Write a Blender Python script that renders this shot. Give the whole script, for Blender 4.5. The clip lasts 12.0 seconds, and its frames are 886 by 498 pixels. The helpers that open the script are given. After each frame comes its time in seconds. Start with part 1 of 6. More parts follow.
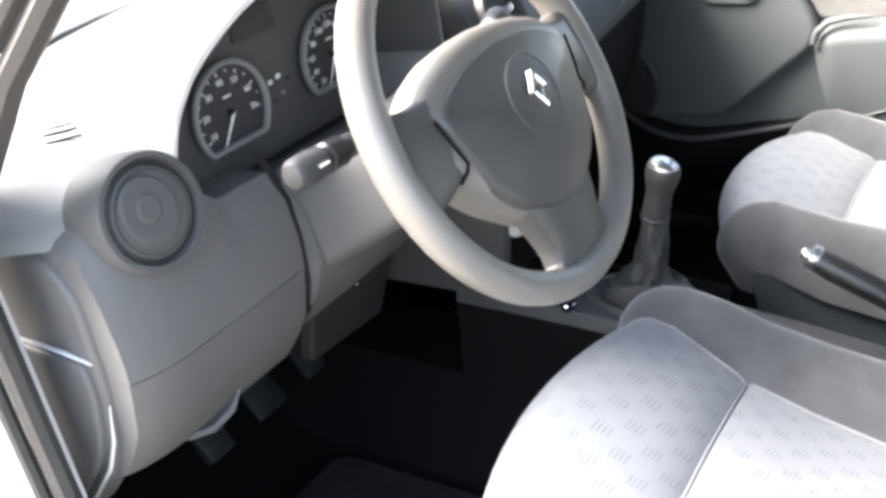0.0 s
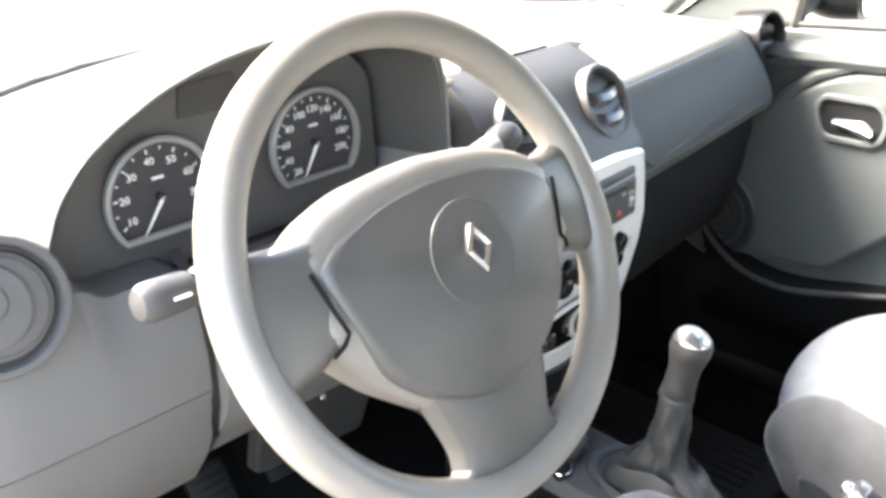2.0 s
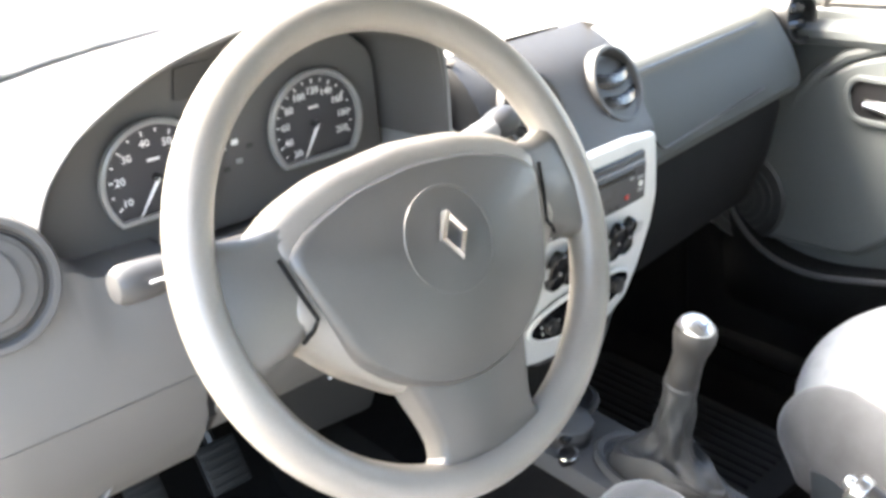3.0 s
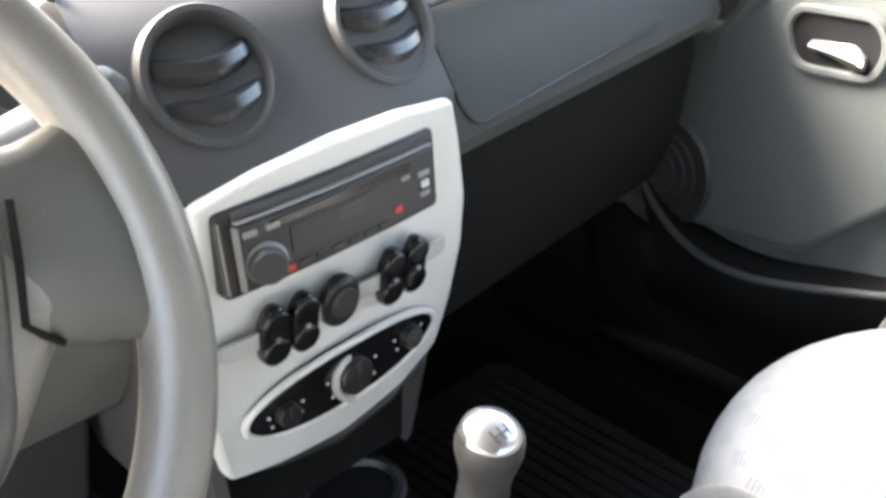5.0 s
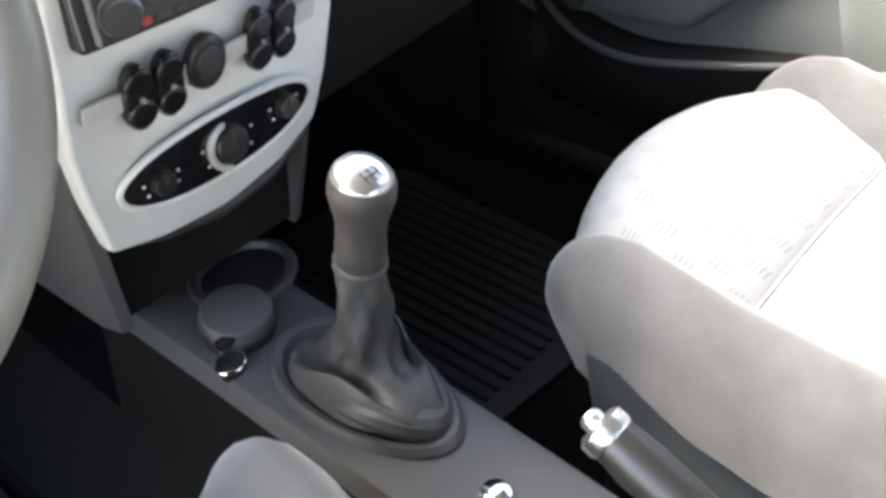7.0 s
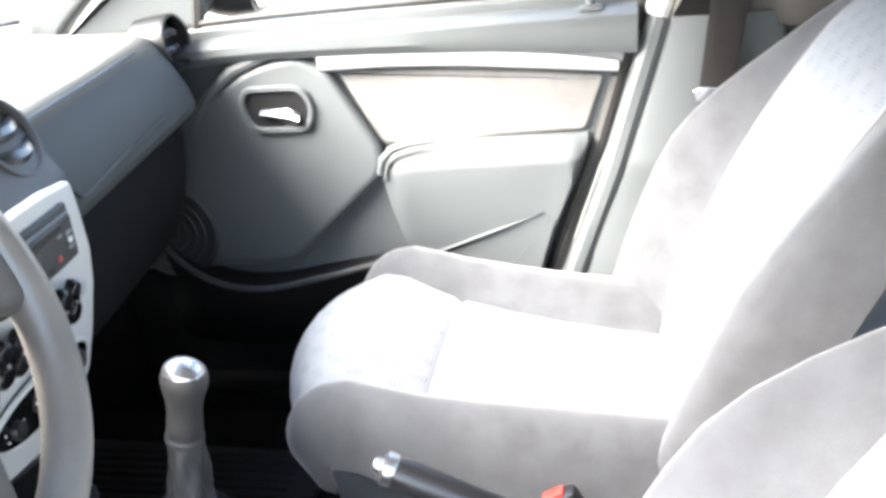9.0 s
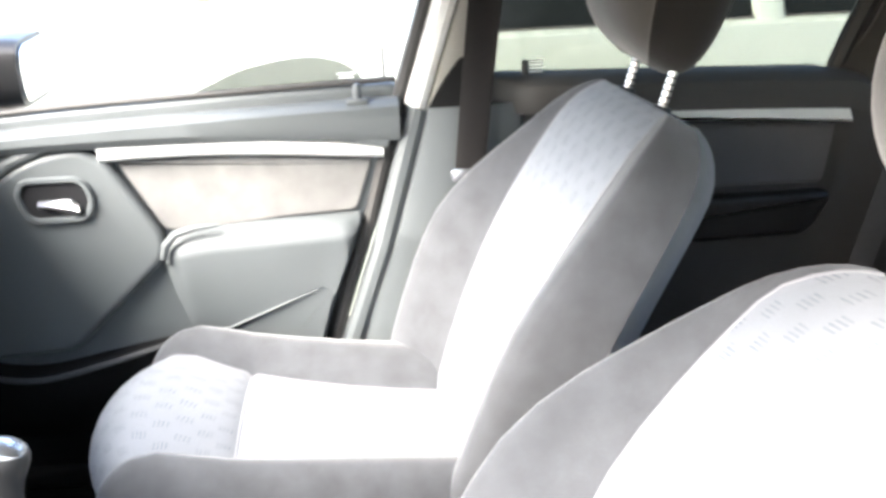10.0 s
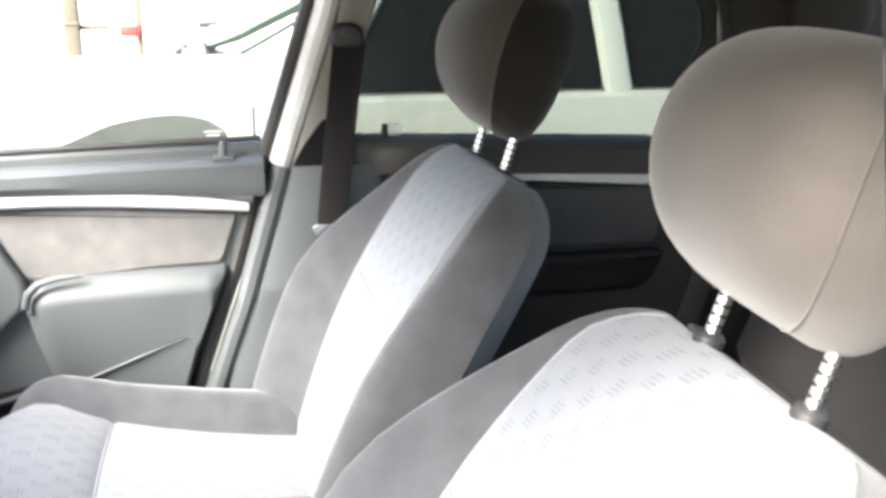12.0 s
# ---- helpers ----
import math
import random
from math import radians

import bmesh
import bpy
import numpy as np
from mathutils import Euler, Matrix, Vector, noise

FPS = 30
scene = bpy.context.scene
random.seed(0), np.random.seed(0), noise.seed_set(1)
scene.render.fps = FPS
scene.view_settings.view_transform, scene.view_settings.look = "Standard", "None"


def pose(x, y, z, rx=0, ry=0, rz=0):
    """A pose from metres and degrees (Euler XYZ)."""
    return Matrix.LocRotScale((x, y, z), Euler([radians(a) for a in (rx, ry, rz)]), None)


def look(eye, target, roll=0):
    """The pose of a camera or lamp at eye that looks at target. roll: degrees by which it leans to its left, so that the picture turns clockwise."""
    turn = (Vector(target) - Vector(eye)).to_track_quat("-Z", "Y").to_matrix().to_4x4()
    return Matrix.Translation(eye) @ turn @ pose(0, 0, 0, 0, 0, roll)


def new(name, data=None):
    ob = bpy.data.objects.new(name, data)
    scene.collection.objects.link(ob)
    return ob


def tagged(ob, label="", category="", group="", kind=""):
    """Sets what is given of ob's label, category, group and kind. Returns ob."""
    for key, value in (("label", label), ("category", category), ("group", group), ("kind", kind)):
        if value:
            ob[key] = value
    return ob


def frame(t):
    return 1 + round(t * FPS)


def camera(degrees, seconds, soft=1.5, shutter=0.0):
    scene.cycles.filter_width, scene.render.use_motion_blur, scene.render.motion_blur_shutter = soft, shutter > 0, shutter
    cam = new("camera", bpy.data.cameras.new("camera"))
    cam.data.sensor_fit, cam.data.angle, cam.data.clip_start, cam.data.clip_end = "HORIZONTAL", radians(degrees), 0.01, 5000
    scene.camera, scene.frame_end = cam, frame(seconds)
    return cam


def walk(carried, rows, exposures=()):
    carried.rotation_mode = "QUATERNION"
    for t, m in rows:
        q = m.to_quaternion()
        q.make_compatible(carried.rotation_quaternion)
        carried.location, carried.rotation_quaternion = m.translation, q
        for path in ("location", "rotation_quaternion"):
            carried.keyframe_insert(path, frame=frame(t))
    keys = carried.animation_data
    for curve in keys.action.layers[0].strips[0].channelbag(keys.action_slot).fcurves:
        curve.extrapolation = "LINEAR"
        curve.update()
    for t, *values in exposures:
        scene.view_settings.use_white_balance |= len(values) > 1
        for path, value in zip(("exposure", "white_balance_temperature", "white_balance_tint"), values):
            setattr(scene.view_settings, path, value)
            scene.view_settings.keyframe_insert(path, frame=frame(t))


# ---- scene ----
cam = camera(49.3, 12.0, soft=3.5)
PATH = [
    (0, (-1.102, -0.399, 1.191), (0.345, 0.646, 0.288), -8.9),
    (0.5, (-1.012, -0.379, 1.178), (0.393, 0.785, 0.359), -3.9),
    (1, (-0.896, -0.309, 1.128), (0.558, 0.789, 0.305), -2.7),
    (1.5, (-0.815, -0.316, 1.155), (0.615, 0.854, 0.388), -3.6),
    (2, (-0.821, -0.423, 1.183), (0.478, 0.876, 0.393), -1.9),
    (2.5, (-0.806, -0.457, 1.184), (0.446, 0.894, 0.403), -1.2),
    (3, (-0.777, -0.456, 1.185), (0.43, 0.906, 0.356), -2.6),
    (3.5, (-0.658, -0.382, 1.171), (0.676, 0.862, 0.352), -5.3),
    (3.7, (-0.599, -0.353, 1.131), (0.783, 0.83, 0.3), -4.9),
    (5.3, (-0.319, -0.314, 1.053), (0.828, 1.023, 0.106), -3.6),
    (5.5, (-0.32, -0.319, 1.041), (0.831, 1.01, 0.087), -3.4),
    (6, (-0.314, -0.332, 1.037), (0.836, 0.853, -0.092), -2.1),
    (6.5, (-0.332, -0.356, 1.007), (0.785, 0.797, -0.187), -3.6),
    (6.7, (-0.336, -0.358, 1.007), (0.786, 0.767, -0.207), -3.7),
    (8.3, (-0.485, -0.38, 1.074), (1.152, 0.36, 0.196), -7.0),
    (8.5, (-0.574, -0.381, 1.077), (1.158, 0.245, 0.299), -8.3),
    (9, (-0.733, -0.393, 1.136), (1.057, -0.007, 0.334), -5.4),
    (9.5, (-0.841, -0.384, 1.155), (1.043, -0.317, 0.488), -3.3),
    (10, (-0.863, -0.338, 1.163), (1.017, -0.492, 0.499), -2.5),
    (10.5, (-0.848, -0.317, 1.192), (1.045, -0.573, 0.598), -3.3),
    (11, (-0.841, -0.323, 1.176), (1.036, -0.634, 0.559), -2.2),
    (11.5, (-0.9, -0.321, 1.187), (0.964, -0.72, 0.581), -1.4),
    (12, (-0.955, -0.355, 1.18), (0.923, -0.767, 0.628), 0.3),
]
EXPOSURES = [(0.0, 3.75, 6750, 10), (0.5, 4.2, 7000, 10), (1.0, 4.25, 7100, 10), (2.5, 4.8, 7250, 10), (3.7, 4.75, 7250, 10), (5.5, 4.55, 7400, 10), (6.6, 4.5, 7350, 10), (8.5, 4.5, 6700, 10), (9.5, 4.2, 6600, 10), (10.5, 3.9, 6600, 10), (12.0, 3.6, 6600, 10)]
walk(cam, [(t, look(eye, target, roll)) for t, eye, target, roll in PATH], EXPOSURES)

# == body ==
# ---- light ----
world = bpy.data.worlds.new("sky")
scene.world = world
world.use_nodes = True
SUN_EL, SUN_AZ = 39.5, 33.0          # height and bearing from the car's nose towards its driver's side
wn, wl = world.node_tree.nodes, world.node_tree.links
sky = wn.new("ShaderNodeTexSky")
sky.sky_type = "NISHITA"
sky.sun_disc = False
sky.sun_elevation = radians(SUN_EL)
sky.sun_rotation = radians(-SUN_AZ)
sky.dust_density = 3.0
wn["Background"].inputs["Strength"].default_value = 0.10
wl.new(sky.outputs["Color"], wn["Background"].inputs["Color"])

sun_data = bpy.data.lights.new("sun", "SUN")
sun_data.energy, sun_data.angle, sun_data.color = 2.8, radians(42), (1.0, 0.975, 0.945)
sun = new("sun", sun_data)
sun.matrix_world = look((0, 0, 0), (math.sin(radians(SUN_AZ)) * math.cos(radians(SUN_EL)), -math.cos(radians(SUN_AZ)) * math.cos(radians(SUN_EL)), -math.sin(radians(SUN_EL))))


# ---- materials ----
def material(name, color, rough=0.5, metal=0.0, grain=0.0, grain_size=900.0, blotch=0.06, blotch_size=9.0, spec=0.5, sheen=0.0, bump=0.15, coat=0.0):
    """A surface with fine relief (grain) and broad uneven tone (blotch)."""
    m = bpy.data.materials.new(name)
    m.use_nodes = True
    n, l = m.node_tree.nodes, m.node_tree.links
    p = n["Principled BSDF"]
    p.inputs["Metallic"].default_value = metal
    p.inputs["Specular IOR Level"].default_value = spec
    p.inputs["Sheen Weight"].default_value = sheen
    p.inputs["Coat Weight"].default_value = coat
    co = n.new("ShaderNodeTexCoord")
    big = n.new("ShaderNodeTexNoise")
    big.inputs["Scale"].default_value, big.inputs["Detail"].default_value = blotch_size, 5
    l.new(co.outputs["Object"], big.inputs["Vector"])
    fine = n.new("ShaderNodeTexNoise")
    fine.inputs["Scale"].default_value, fine.inputs["Detail"].default_value = grain_size, 3
    l.new(co.outputs["Object"], fine.inputs["Vector"])
    mixer = n.new("ShaderNodeMix")
    mixer.data_type = "RGBA"
    mixer.inputs["A"].default_value = (*[max(0, c * (1 - 2.2 * blotch)) for c in color], 1)
    mixer.inputs["B"].default_value = (*[min(1, c * (1 + 2.2 * blotch)) for c in color], 1)
    l.new(big.outputs["Fac"], mixer.inputs["Factor"])
    second = n.new("ShaderNodeMix")
    second.data_type, second.blend_type = "RGBA", "MULTIPLY"
    second.inputs["Factor"].default_value = min(1.0, grain)
    l.new(mixer.outputs["Result"], second.inputs["A"])
    ramp = n.new("ShaderNodeMapRange")
    ramp.inputs["From Min"].default_value, ramp.inputs["From Max"].default_value = 0.3, 0.7
    ramp.inputs["To Min"].default_value, ramp.inputs["To Max"].default_value = 0.55, 1.25
    l.new(fine.outputs["Fac"], ramp.inputs["Value"])
    l.new(ramp.outputs["Result"], second.inputs["B"])
    l.new(second.outputs["Result"], p.inputs["Base Color"])
    rr = n.new("ShaderNodeMapRange")
    rr.inputs["To Min"].default_value, rr.inputs["To Max"].default_value = max(0.02, rough - 0.09), min(1, rough + 0.09)
    l.new(big.outputs["Fac"], rr.inputs["Value"])
    l.new(rr.outputs["Result"], p.inputs["Roughness"])
    if bump:
        b = n.new("ShaderNodeBump")
        b.inputs["Strength"].default_value, b.inputs["Distance"].default_value = bump, 0.0006
        l.new(fine.outputs["Fac"], b.inputs["Height"])
        l.new(b.outputs["Normal"], p.inputs["Normal"])
    return m


def glass(name, tint, gloss=0.06):
    m = bpy.data.materials.new(name)
    m.use_nodes = True
    n, l = m.node_tree.nodes, m.node_tree.links
    n.remove(n["Principled BSDF"])
    t, g, mx, fr = n.new("ShaderNodeBsdfTransparent"), n.new("ShaderNodeBsdfGlossy"), n.new("ShaderNodeMixShader"), n.new("ShaderNodeFresnel")
    t.inputs["Color"].default_value = (*tint, 1)
    g.inputs["Roughness"].default_value = 0.02
    fr.inputs["IOR"].default_value = 1.35
    l.new(fr.outputs["Fac"], mx.inputs["Fac"])
    l.new(t.outputs["BSDF"], mx.inputs[1])
    l.new(g.outputs["BSDF"], mx.inputs[2])
    l.new(mx.outputs["Shader"], n["Material Output"].inputs["Surface"])
    return m


def fabric_pattern(name, color, mark):
    """Light woven cloth with rows of small hatched squares."""
    m = material(name, color, 0.95, grain=0.25, grain_size=1500, blotch=0.05, blotch_size=14, spec=0.15, sheen=0.15, bump=0.4)
    n, l = m.node_tree.nodes, m.node_tree.links
    uv = n.new("ShaderNodeUVMap")
    sep = n.new("ShaderNodeSeparateXYZ")
    l.new(uv.outputs["UV"], sep.inputs["Vector"])

    def op(kind, a, b=None):
        q = n.new("ShaderNodeMath")
        q.operation = kind
        for i, s in enumerate((a, b)):
            if s is None:
                continue
            if isinstance(s, (int, float)):
                q.inputs[i].default_value = s
            else:
                l.new(s, q.inputs[i])
        return q.outputs[0]

    # marks stand on a staggered lattice, 47 mm apart, each about 16 mm wide with four thin strokes
    P = 0.047
    row = op("FLOOR", op("DIVIDE", sep.outputs["Y"], P * 0.5))
    shift = op("MULTIPLY", op("MODULO", row, 2.0), 0.5)
    fx = op("FRACT", op("ADD", op("DIVIDE", sep.outputs["X"], P), shift))
    fy = op("FRACT", op("DIVIDE", sep.outputs["Y"], P * 0.5))
    inx = op("LESS_THAN", op("ABSOLUTE", op("SUBTRACT", fx, 0.5)), 0.17)
    iny = op("LESS_THAN", op("ABSOLUTE", op("SUBTRACT", fy, 0.5)), 0.38)
    stripe = op("LESS_THAN", op("FRACT", op("ADD", op("DIVIDE", sep.outputs["Y"], 0.0046), op("MULTIPLY", fx, 1.3))), 0.40)
    alt = op("MULTIPLY", op("MULTIPLY", inx, iny), stripe)
    soft = n.new("ShaderNodeTexNoise")
    soft.inputs["Scale"].default_value = 60.0
    alt = op("MULTIPLY", alt, op("MINIMUM", op("MULTIPLY", soft.outputs["Fac"], 1.5), 1.0))
    p = n["Principled BSDF"]
    src = p.inputs["Base Color"].links[0].from_socket
    mx = n.new("ShaderNodeMix")
    mx.data_type = "RGBA"
    mx.inputs["B"].default_value = (*mark, 1)
    l.new(src, mx.inputs["A"])
    l.new(alt, mx.inputs["Factor"])
    l.new(mx.outputs["Result"], p.inputs["Base Color"])
    return m


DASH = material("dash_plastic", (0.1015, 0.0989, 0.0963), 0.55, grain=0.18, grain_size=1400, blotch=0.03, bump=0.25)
# lit copy of DASH: windscreen light is in its paler grey
DASH_TOP = material("dash_top_lit_plastic", (0.20, 0.20, 0.20), 0.6, grain=0.15, grain_size=1400, blotch=0.03, bump=0.25)
PANEL = material("charcoal_panel", (0.050, 0.052, 0.048), 0.62, grain=0.2, grain_size=1200, blotch=0.05, bump=0.2, spec=0.15)
DARK = material("dark_plastic", (0.0252, 0.0252, 0.0266), 0.5, grain=0.15, grain_size=1200, blotch=0.05, bump=0.2)
STACK = material("charcoal_plastic", (0.036, 0.0346, 0.0338), 0.55, grain=0.2, grain_size=1300, blotch=0.04, bump=0.25)
BLACK = material("black_plastic", (0.012, 0.012, 0.013), 0.35, grain=0.1, blotch=0.05, bump=0.1)
GLOSS = material("black_gloss", (0.008, 0.008, 0.009), 0.15, blotch=0.05, bump=0)
# the dial and cluster greys are lifted to hold the haze over them
DIAL = material("dial_face", (0.034, 0.034, 0.038), 0.5, blotch=0.05, bump=0)
CLUSTER = material("cluster_plastic", (0.075, 0.073, 0.072), 0.6, grain=0.2, grain_size=1200, blotch=0.05, bump=0.2)
MARK = material("dial_print", (0.75, 0.75, 0.75), 0.6, blotch=0.02, bump=0)
RED = material("red_lamp", (0.42, 0.04, 0.03), 0.4, blotch=0.02, bump=0)
RING = material("satin_ring", (0.22, 0.22, 0.22), 0.4, blotch=0.02, bump=0)
SILVER = material("silver_paint", (0.60, 0.605, 0.59), 0.40, metal=0.15, grain=0.12, grain_size=2500, blotch=0.02, bump=0.05)
CHANNEL = material("channel_silver", (0.42, 0.425, 0.415), 0.42, metal=0.15, grain=0.12, grain_size=2500, blotch=0.02, bump=0.05)
CHROME = material("chrome", (0.82, 0.82, 0.84), 0.12, metal=1.0, blotch=0.02, bump=0)
SATIN = material("satin_chrome", (0.78, 0.78, 0.79), 0.30, metal=1.0, blotch=0.03, bump=0)
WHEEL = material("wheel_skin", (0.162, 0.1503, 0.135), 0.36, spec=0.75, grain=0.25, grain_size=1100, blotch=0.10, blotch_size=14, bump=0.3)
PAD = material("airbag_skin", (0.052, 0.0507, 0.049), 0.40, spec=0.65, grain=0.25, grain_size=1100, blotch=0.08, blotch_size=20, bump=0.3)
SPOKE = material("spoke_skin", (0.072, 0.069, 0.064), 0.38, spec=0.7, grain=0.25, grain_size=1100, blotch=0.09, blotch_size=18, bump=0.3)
# lighter than CARPET: haze over the driver's footwell is in its colour
FLOORMAT = material("mat_felt", (0.035, 0.032, 0.032), 1.0, grain=0.9, grain_size=300, blotch=0.25, blotch_size=9, spec=0.1, bump=1.0)
BOOT = material("gaiter_leather", (0.045, 0.045, 0.0444), 0.5, grain=0.3, grain_size=500, blotch=0.08, bump=0.4)
CONSOLE = material("console_plastic", (0.0465, 0.0465, 0.0473), 0.55, grain=0.2, grain_size=1300, blotch=0.04, bump=0.25)
# matt black plastic; on glovebox, door pocket and skirt it also holds footwell shade
MATT = material("matt_black_and_shade", (0.008, 0.008, 0.008), 0.85, grain=0.2, blotch=0.06, spec=0.12, bump=0.2)
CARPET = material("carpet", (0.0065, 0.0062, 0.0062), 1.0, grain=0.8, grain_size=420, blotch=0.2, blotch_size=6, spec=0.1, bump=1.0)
RUBBER = material("rubber", (0.013, 0.0135, 0.014), 0.6, grain=0.2, blotch=0.1, bump=0.2)
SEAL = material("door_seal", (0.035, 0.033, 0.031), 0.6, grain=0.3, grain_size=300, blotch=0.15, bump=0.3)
DOOR = material("door_plastic", (0.0745, 0.0821, 0.0844), 0.5, grain=0.2, grain_size=1300, blotch=0.03, bump=0.25)
DOORCLOTH = material("door_cloth", (0.145, 0.142, 0.137), 0.95, grain=0.35, grain_size=900, blotch=0.16, blotch_size=22, spec=0.1, bump=0.4)
CLOTH = fabric_pattern("seat_cloth", (0.180, 0.190, 0.206), (0.115, 0.123, 0.143))
VELOUR = material("seat_velour", (0.054, 0.056, 0.060), 0.92, grain=0.35, grain_size=1300, blotch=0.2, blotch_size=24, spec=0.15, sheen=0.35, bump=0.35)
# darker copy of the headrest velour, with shade in its colour
HEADSHADE = material("shaded_headrest_velour", (0.020, 0.0185, 0.017), 0.95, grain=0.25, grain_size=1300, blotch=0.12, blotch_size=18, spec=0.1, sheen=0.12, bump=0.35)
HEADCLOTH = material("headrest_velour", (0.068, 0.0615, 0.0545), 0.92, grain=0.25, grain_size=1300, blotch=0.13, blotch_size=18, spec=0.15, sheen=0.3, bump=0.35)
REARTRIM = material("rear_trim_plastic", (0.050, 0.0465, 0.043), 0.6, grain=0.2, grain_size=1300, blotch=0.05, bump=0.25)
REARCLOTH = material("rear_seat_velour", (0.105, 0.100, 0.097), 0.92, grain=0.3, grain_size=1300, blotch=0.09, spec=0.15, sheen=0.2, bump=0.35)
SEATPLASTIC = material("seat_plastic", (0.045, 0.052, 0.058), 0.5, grain=0.2, blotch=0.05, bump=0.2)
STITCH = material("seam_thread", (0.20, 0.20, 0.21), 0.9, blotch=0.05, bump=0)
BELT = material("belt_webbing", (0.018, 0.0165, 0.0160), 0.85, spec=0.12, grain=0.5, grain_size=700, blotch=0.08, bump=0.5)
GREYBELT = material("grey_webbing", (0.075, 0.072, 0.070), 0.85, spec=0.12, grain=0.5, grain_size=700, blotch=0.08, bump=0.5)
LINER = material("headliner", (0.221, 0.2113, 0.1885), 0.95, grain=0.3, grain_size=700, blotch=0.05, spec=0.1, bump=0.4)
PAINT = material("white_body_paint", (0.70, 0.70, 0.68), 0.28, blotch=0.02, bump=0, coat=0.5)
NEIGHBOUR = material("pale_car_paint", (0.255, 0.277, 0.250), 0.3, blotch=0.02, bump=0, coat=0.5)
TYRE = material("tyre_rubber", (0.02, 0.02, 0.02), 0.75, blotch=0.1, bump=0.2)
CONCRETE = material("concrete", (0.15, 0.138, 0.122), 0.85, grain=0.35, grain_size=60, blotch=0.14, blotch_size=1.5, bump=0.6)
OCHRE = material("ochre_post_paint", (0.10, 0.088, 0.062), 0.85, grain=0.3, grain_size=60, blotch=0.12, blotch_size=4, bump=0.4)
WALLPAINT = material("wall_render", (0.62, 0.58, 0.52), 0.9, grain=0.3, grain_size=40, blotch=0.1, blotch_size=1.2, bump=0.5)
GREEN = material("green_frame_paint", (0.050, 0.078, 0.054), 0.4, blotch=0.05, bump=0)
# paler than SILVER: light on the rear door's strip is in the colour
STRIP = material("satin_strip", (0.74, 0.73, 0.68), 0.45, grain=0.1, blotch=0.02, bump=0)
VANE = material("vane_gloss", (0.022, 0.022, 0.023), 0.26, metal=0.0, spec=0.6, blotch=0.03, bump=0)
GLASS = glass("clear_glass", (0.96, 0.98, 0.97))
PANE = glass("lowered_glass", (0.40, 0.41, 0.40))
TINT = glass("tinted_glass", (0.485, 0.50, 0.475))
# for unseen rear panes; the tint sets how much light comes in
DARKTINT = glass("dark_tinted_glass", (0.62, 0.64, 0.62))
DARKGLASS = material("dark_window", (0.007, 0.008, 0.008), 0.15, blotch=0.02, bump=0, spec=0.05)


# ---- builders ----
def thing(name, at, label, category, group="", kind=""):
    ob = new(name)
    ob.location = at
    ob.empty_display_size = 0.05
    return tagged(ob, label, category, group, kind)


def part(name, bm, mat, parent=None, label="", smooth=35.0):
    """Links a bmesh, given in world coordinates, as one mesh under a thing or under a part."""
    bmesh.ops.recalc_face_normals(bm, faces=bm.faces)
    me = bpy.data.meshes.new(name)
    if smooth:
        for f in bm.faces:
            f.smooth = True
        for e in bm.edges:
            if len(e.link_faces) == 2 and e.calc_face_angle(0) > radians(smooth):
                e.smooth = False
    bm.to_mesh(me)
    bm.free()
    me.materials.append(mat)
    ob = new(name, me)
    if parent is not None:
        ob.parent = parent
        if parent.type == "EMPTY":
            ob.matrix_parent_inverse = Matrix.Translation(-parent.location)
    if label:
        ob["label"] = label
    return ob


def structure(name, bm, mat, label, category, smooth=35.0):
    return tagged(part(name, bm, mat, None, "", smooth), label, category, kind="structure")


def V(*a):
    return Vector(a)


def lerp(a, b, t):
    return a + (b - a) * t


def ease(a, b, x):
    """0 below a, 1 above b, smooth between."""
    t = min(1.0, max(0.0, (x - a) / (b - a)))
    return t * t * (3 - 2 * t)


def curve(keys, x):
    """Smooth value through (x, value) keys."""
    if x <= keys[0][0]:
        return keys[0][1]
    for i in range(len(keys) - 1):
        (x0, y0), (x1, y1) = keys[i], keys[i + 1]
        if x <= x1:
            def slope(j):
                if j <= 0 or j >= len(keys) - 1:
                    return (keys[min(j + 1, len(keys) - 1)][1] - keys[max(j - 1, 0)][1]) / (keys[min(j + 1, len(keys) - 1)][0] - keys[max(j - 1, 0)][0])
                return (keys[j + 1][1] - keys[j - 1][1]) / (keys[j + 1][0] - keys[j - 1][0])
            h = x1 - x0
            t = (x - x0) / h
            return (2 * t**3 - 3 * t**2 + 1) * y0 + (t**3 - 2 * t**2 + t) * h * slope(i) + (-2 * t**3 + 3 * t**2) * y1 + (t**3 - t**2) * h * slope(i + 1)
    return keys[-1][1]


def grid(rows, bm=None, close_u=False, close_v=False, caps=False, uvs=None):
    """A skin over rows of points. close_u: each row is a ring; close_v: the last row meets the first; caps: ends closed."""
    bm = bm or bmesh.new()
    vs = [[bm.verts.new(p) for p in r] for r in rows]
    nv, nu = len(vs), len(vs[0])
    lay = bm.loops.layers.uv.verify() if uvs else None
    for i in range(nv if close_v else nv - 1):
        for j in range(nu if close_u else nu - 1):
            ids = [(i, j), (i, (j + 1) % nu), ((i + 1) % nv, (j + 1) % nu), ((i + 1) % nv, j)]
            f = bm.faces.new([vs[a][b] for a, b in ids])
            if uvs:
                for lp, (a, b) in zip(f.loops, ids):
                    lp[lay].uv = uvs[a][b]
    if caps:
        bm.faces.new(vs[0][::-1])
        bm.faces.new(vs[-1])
    return bm


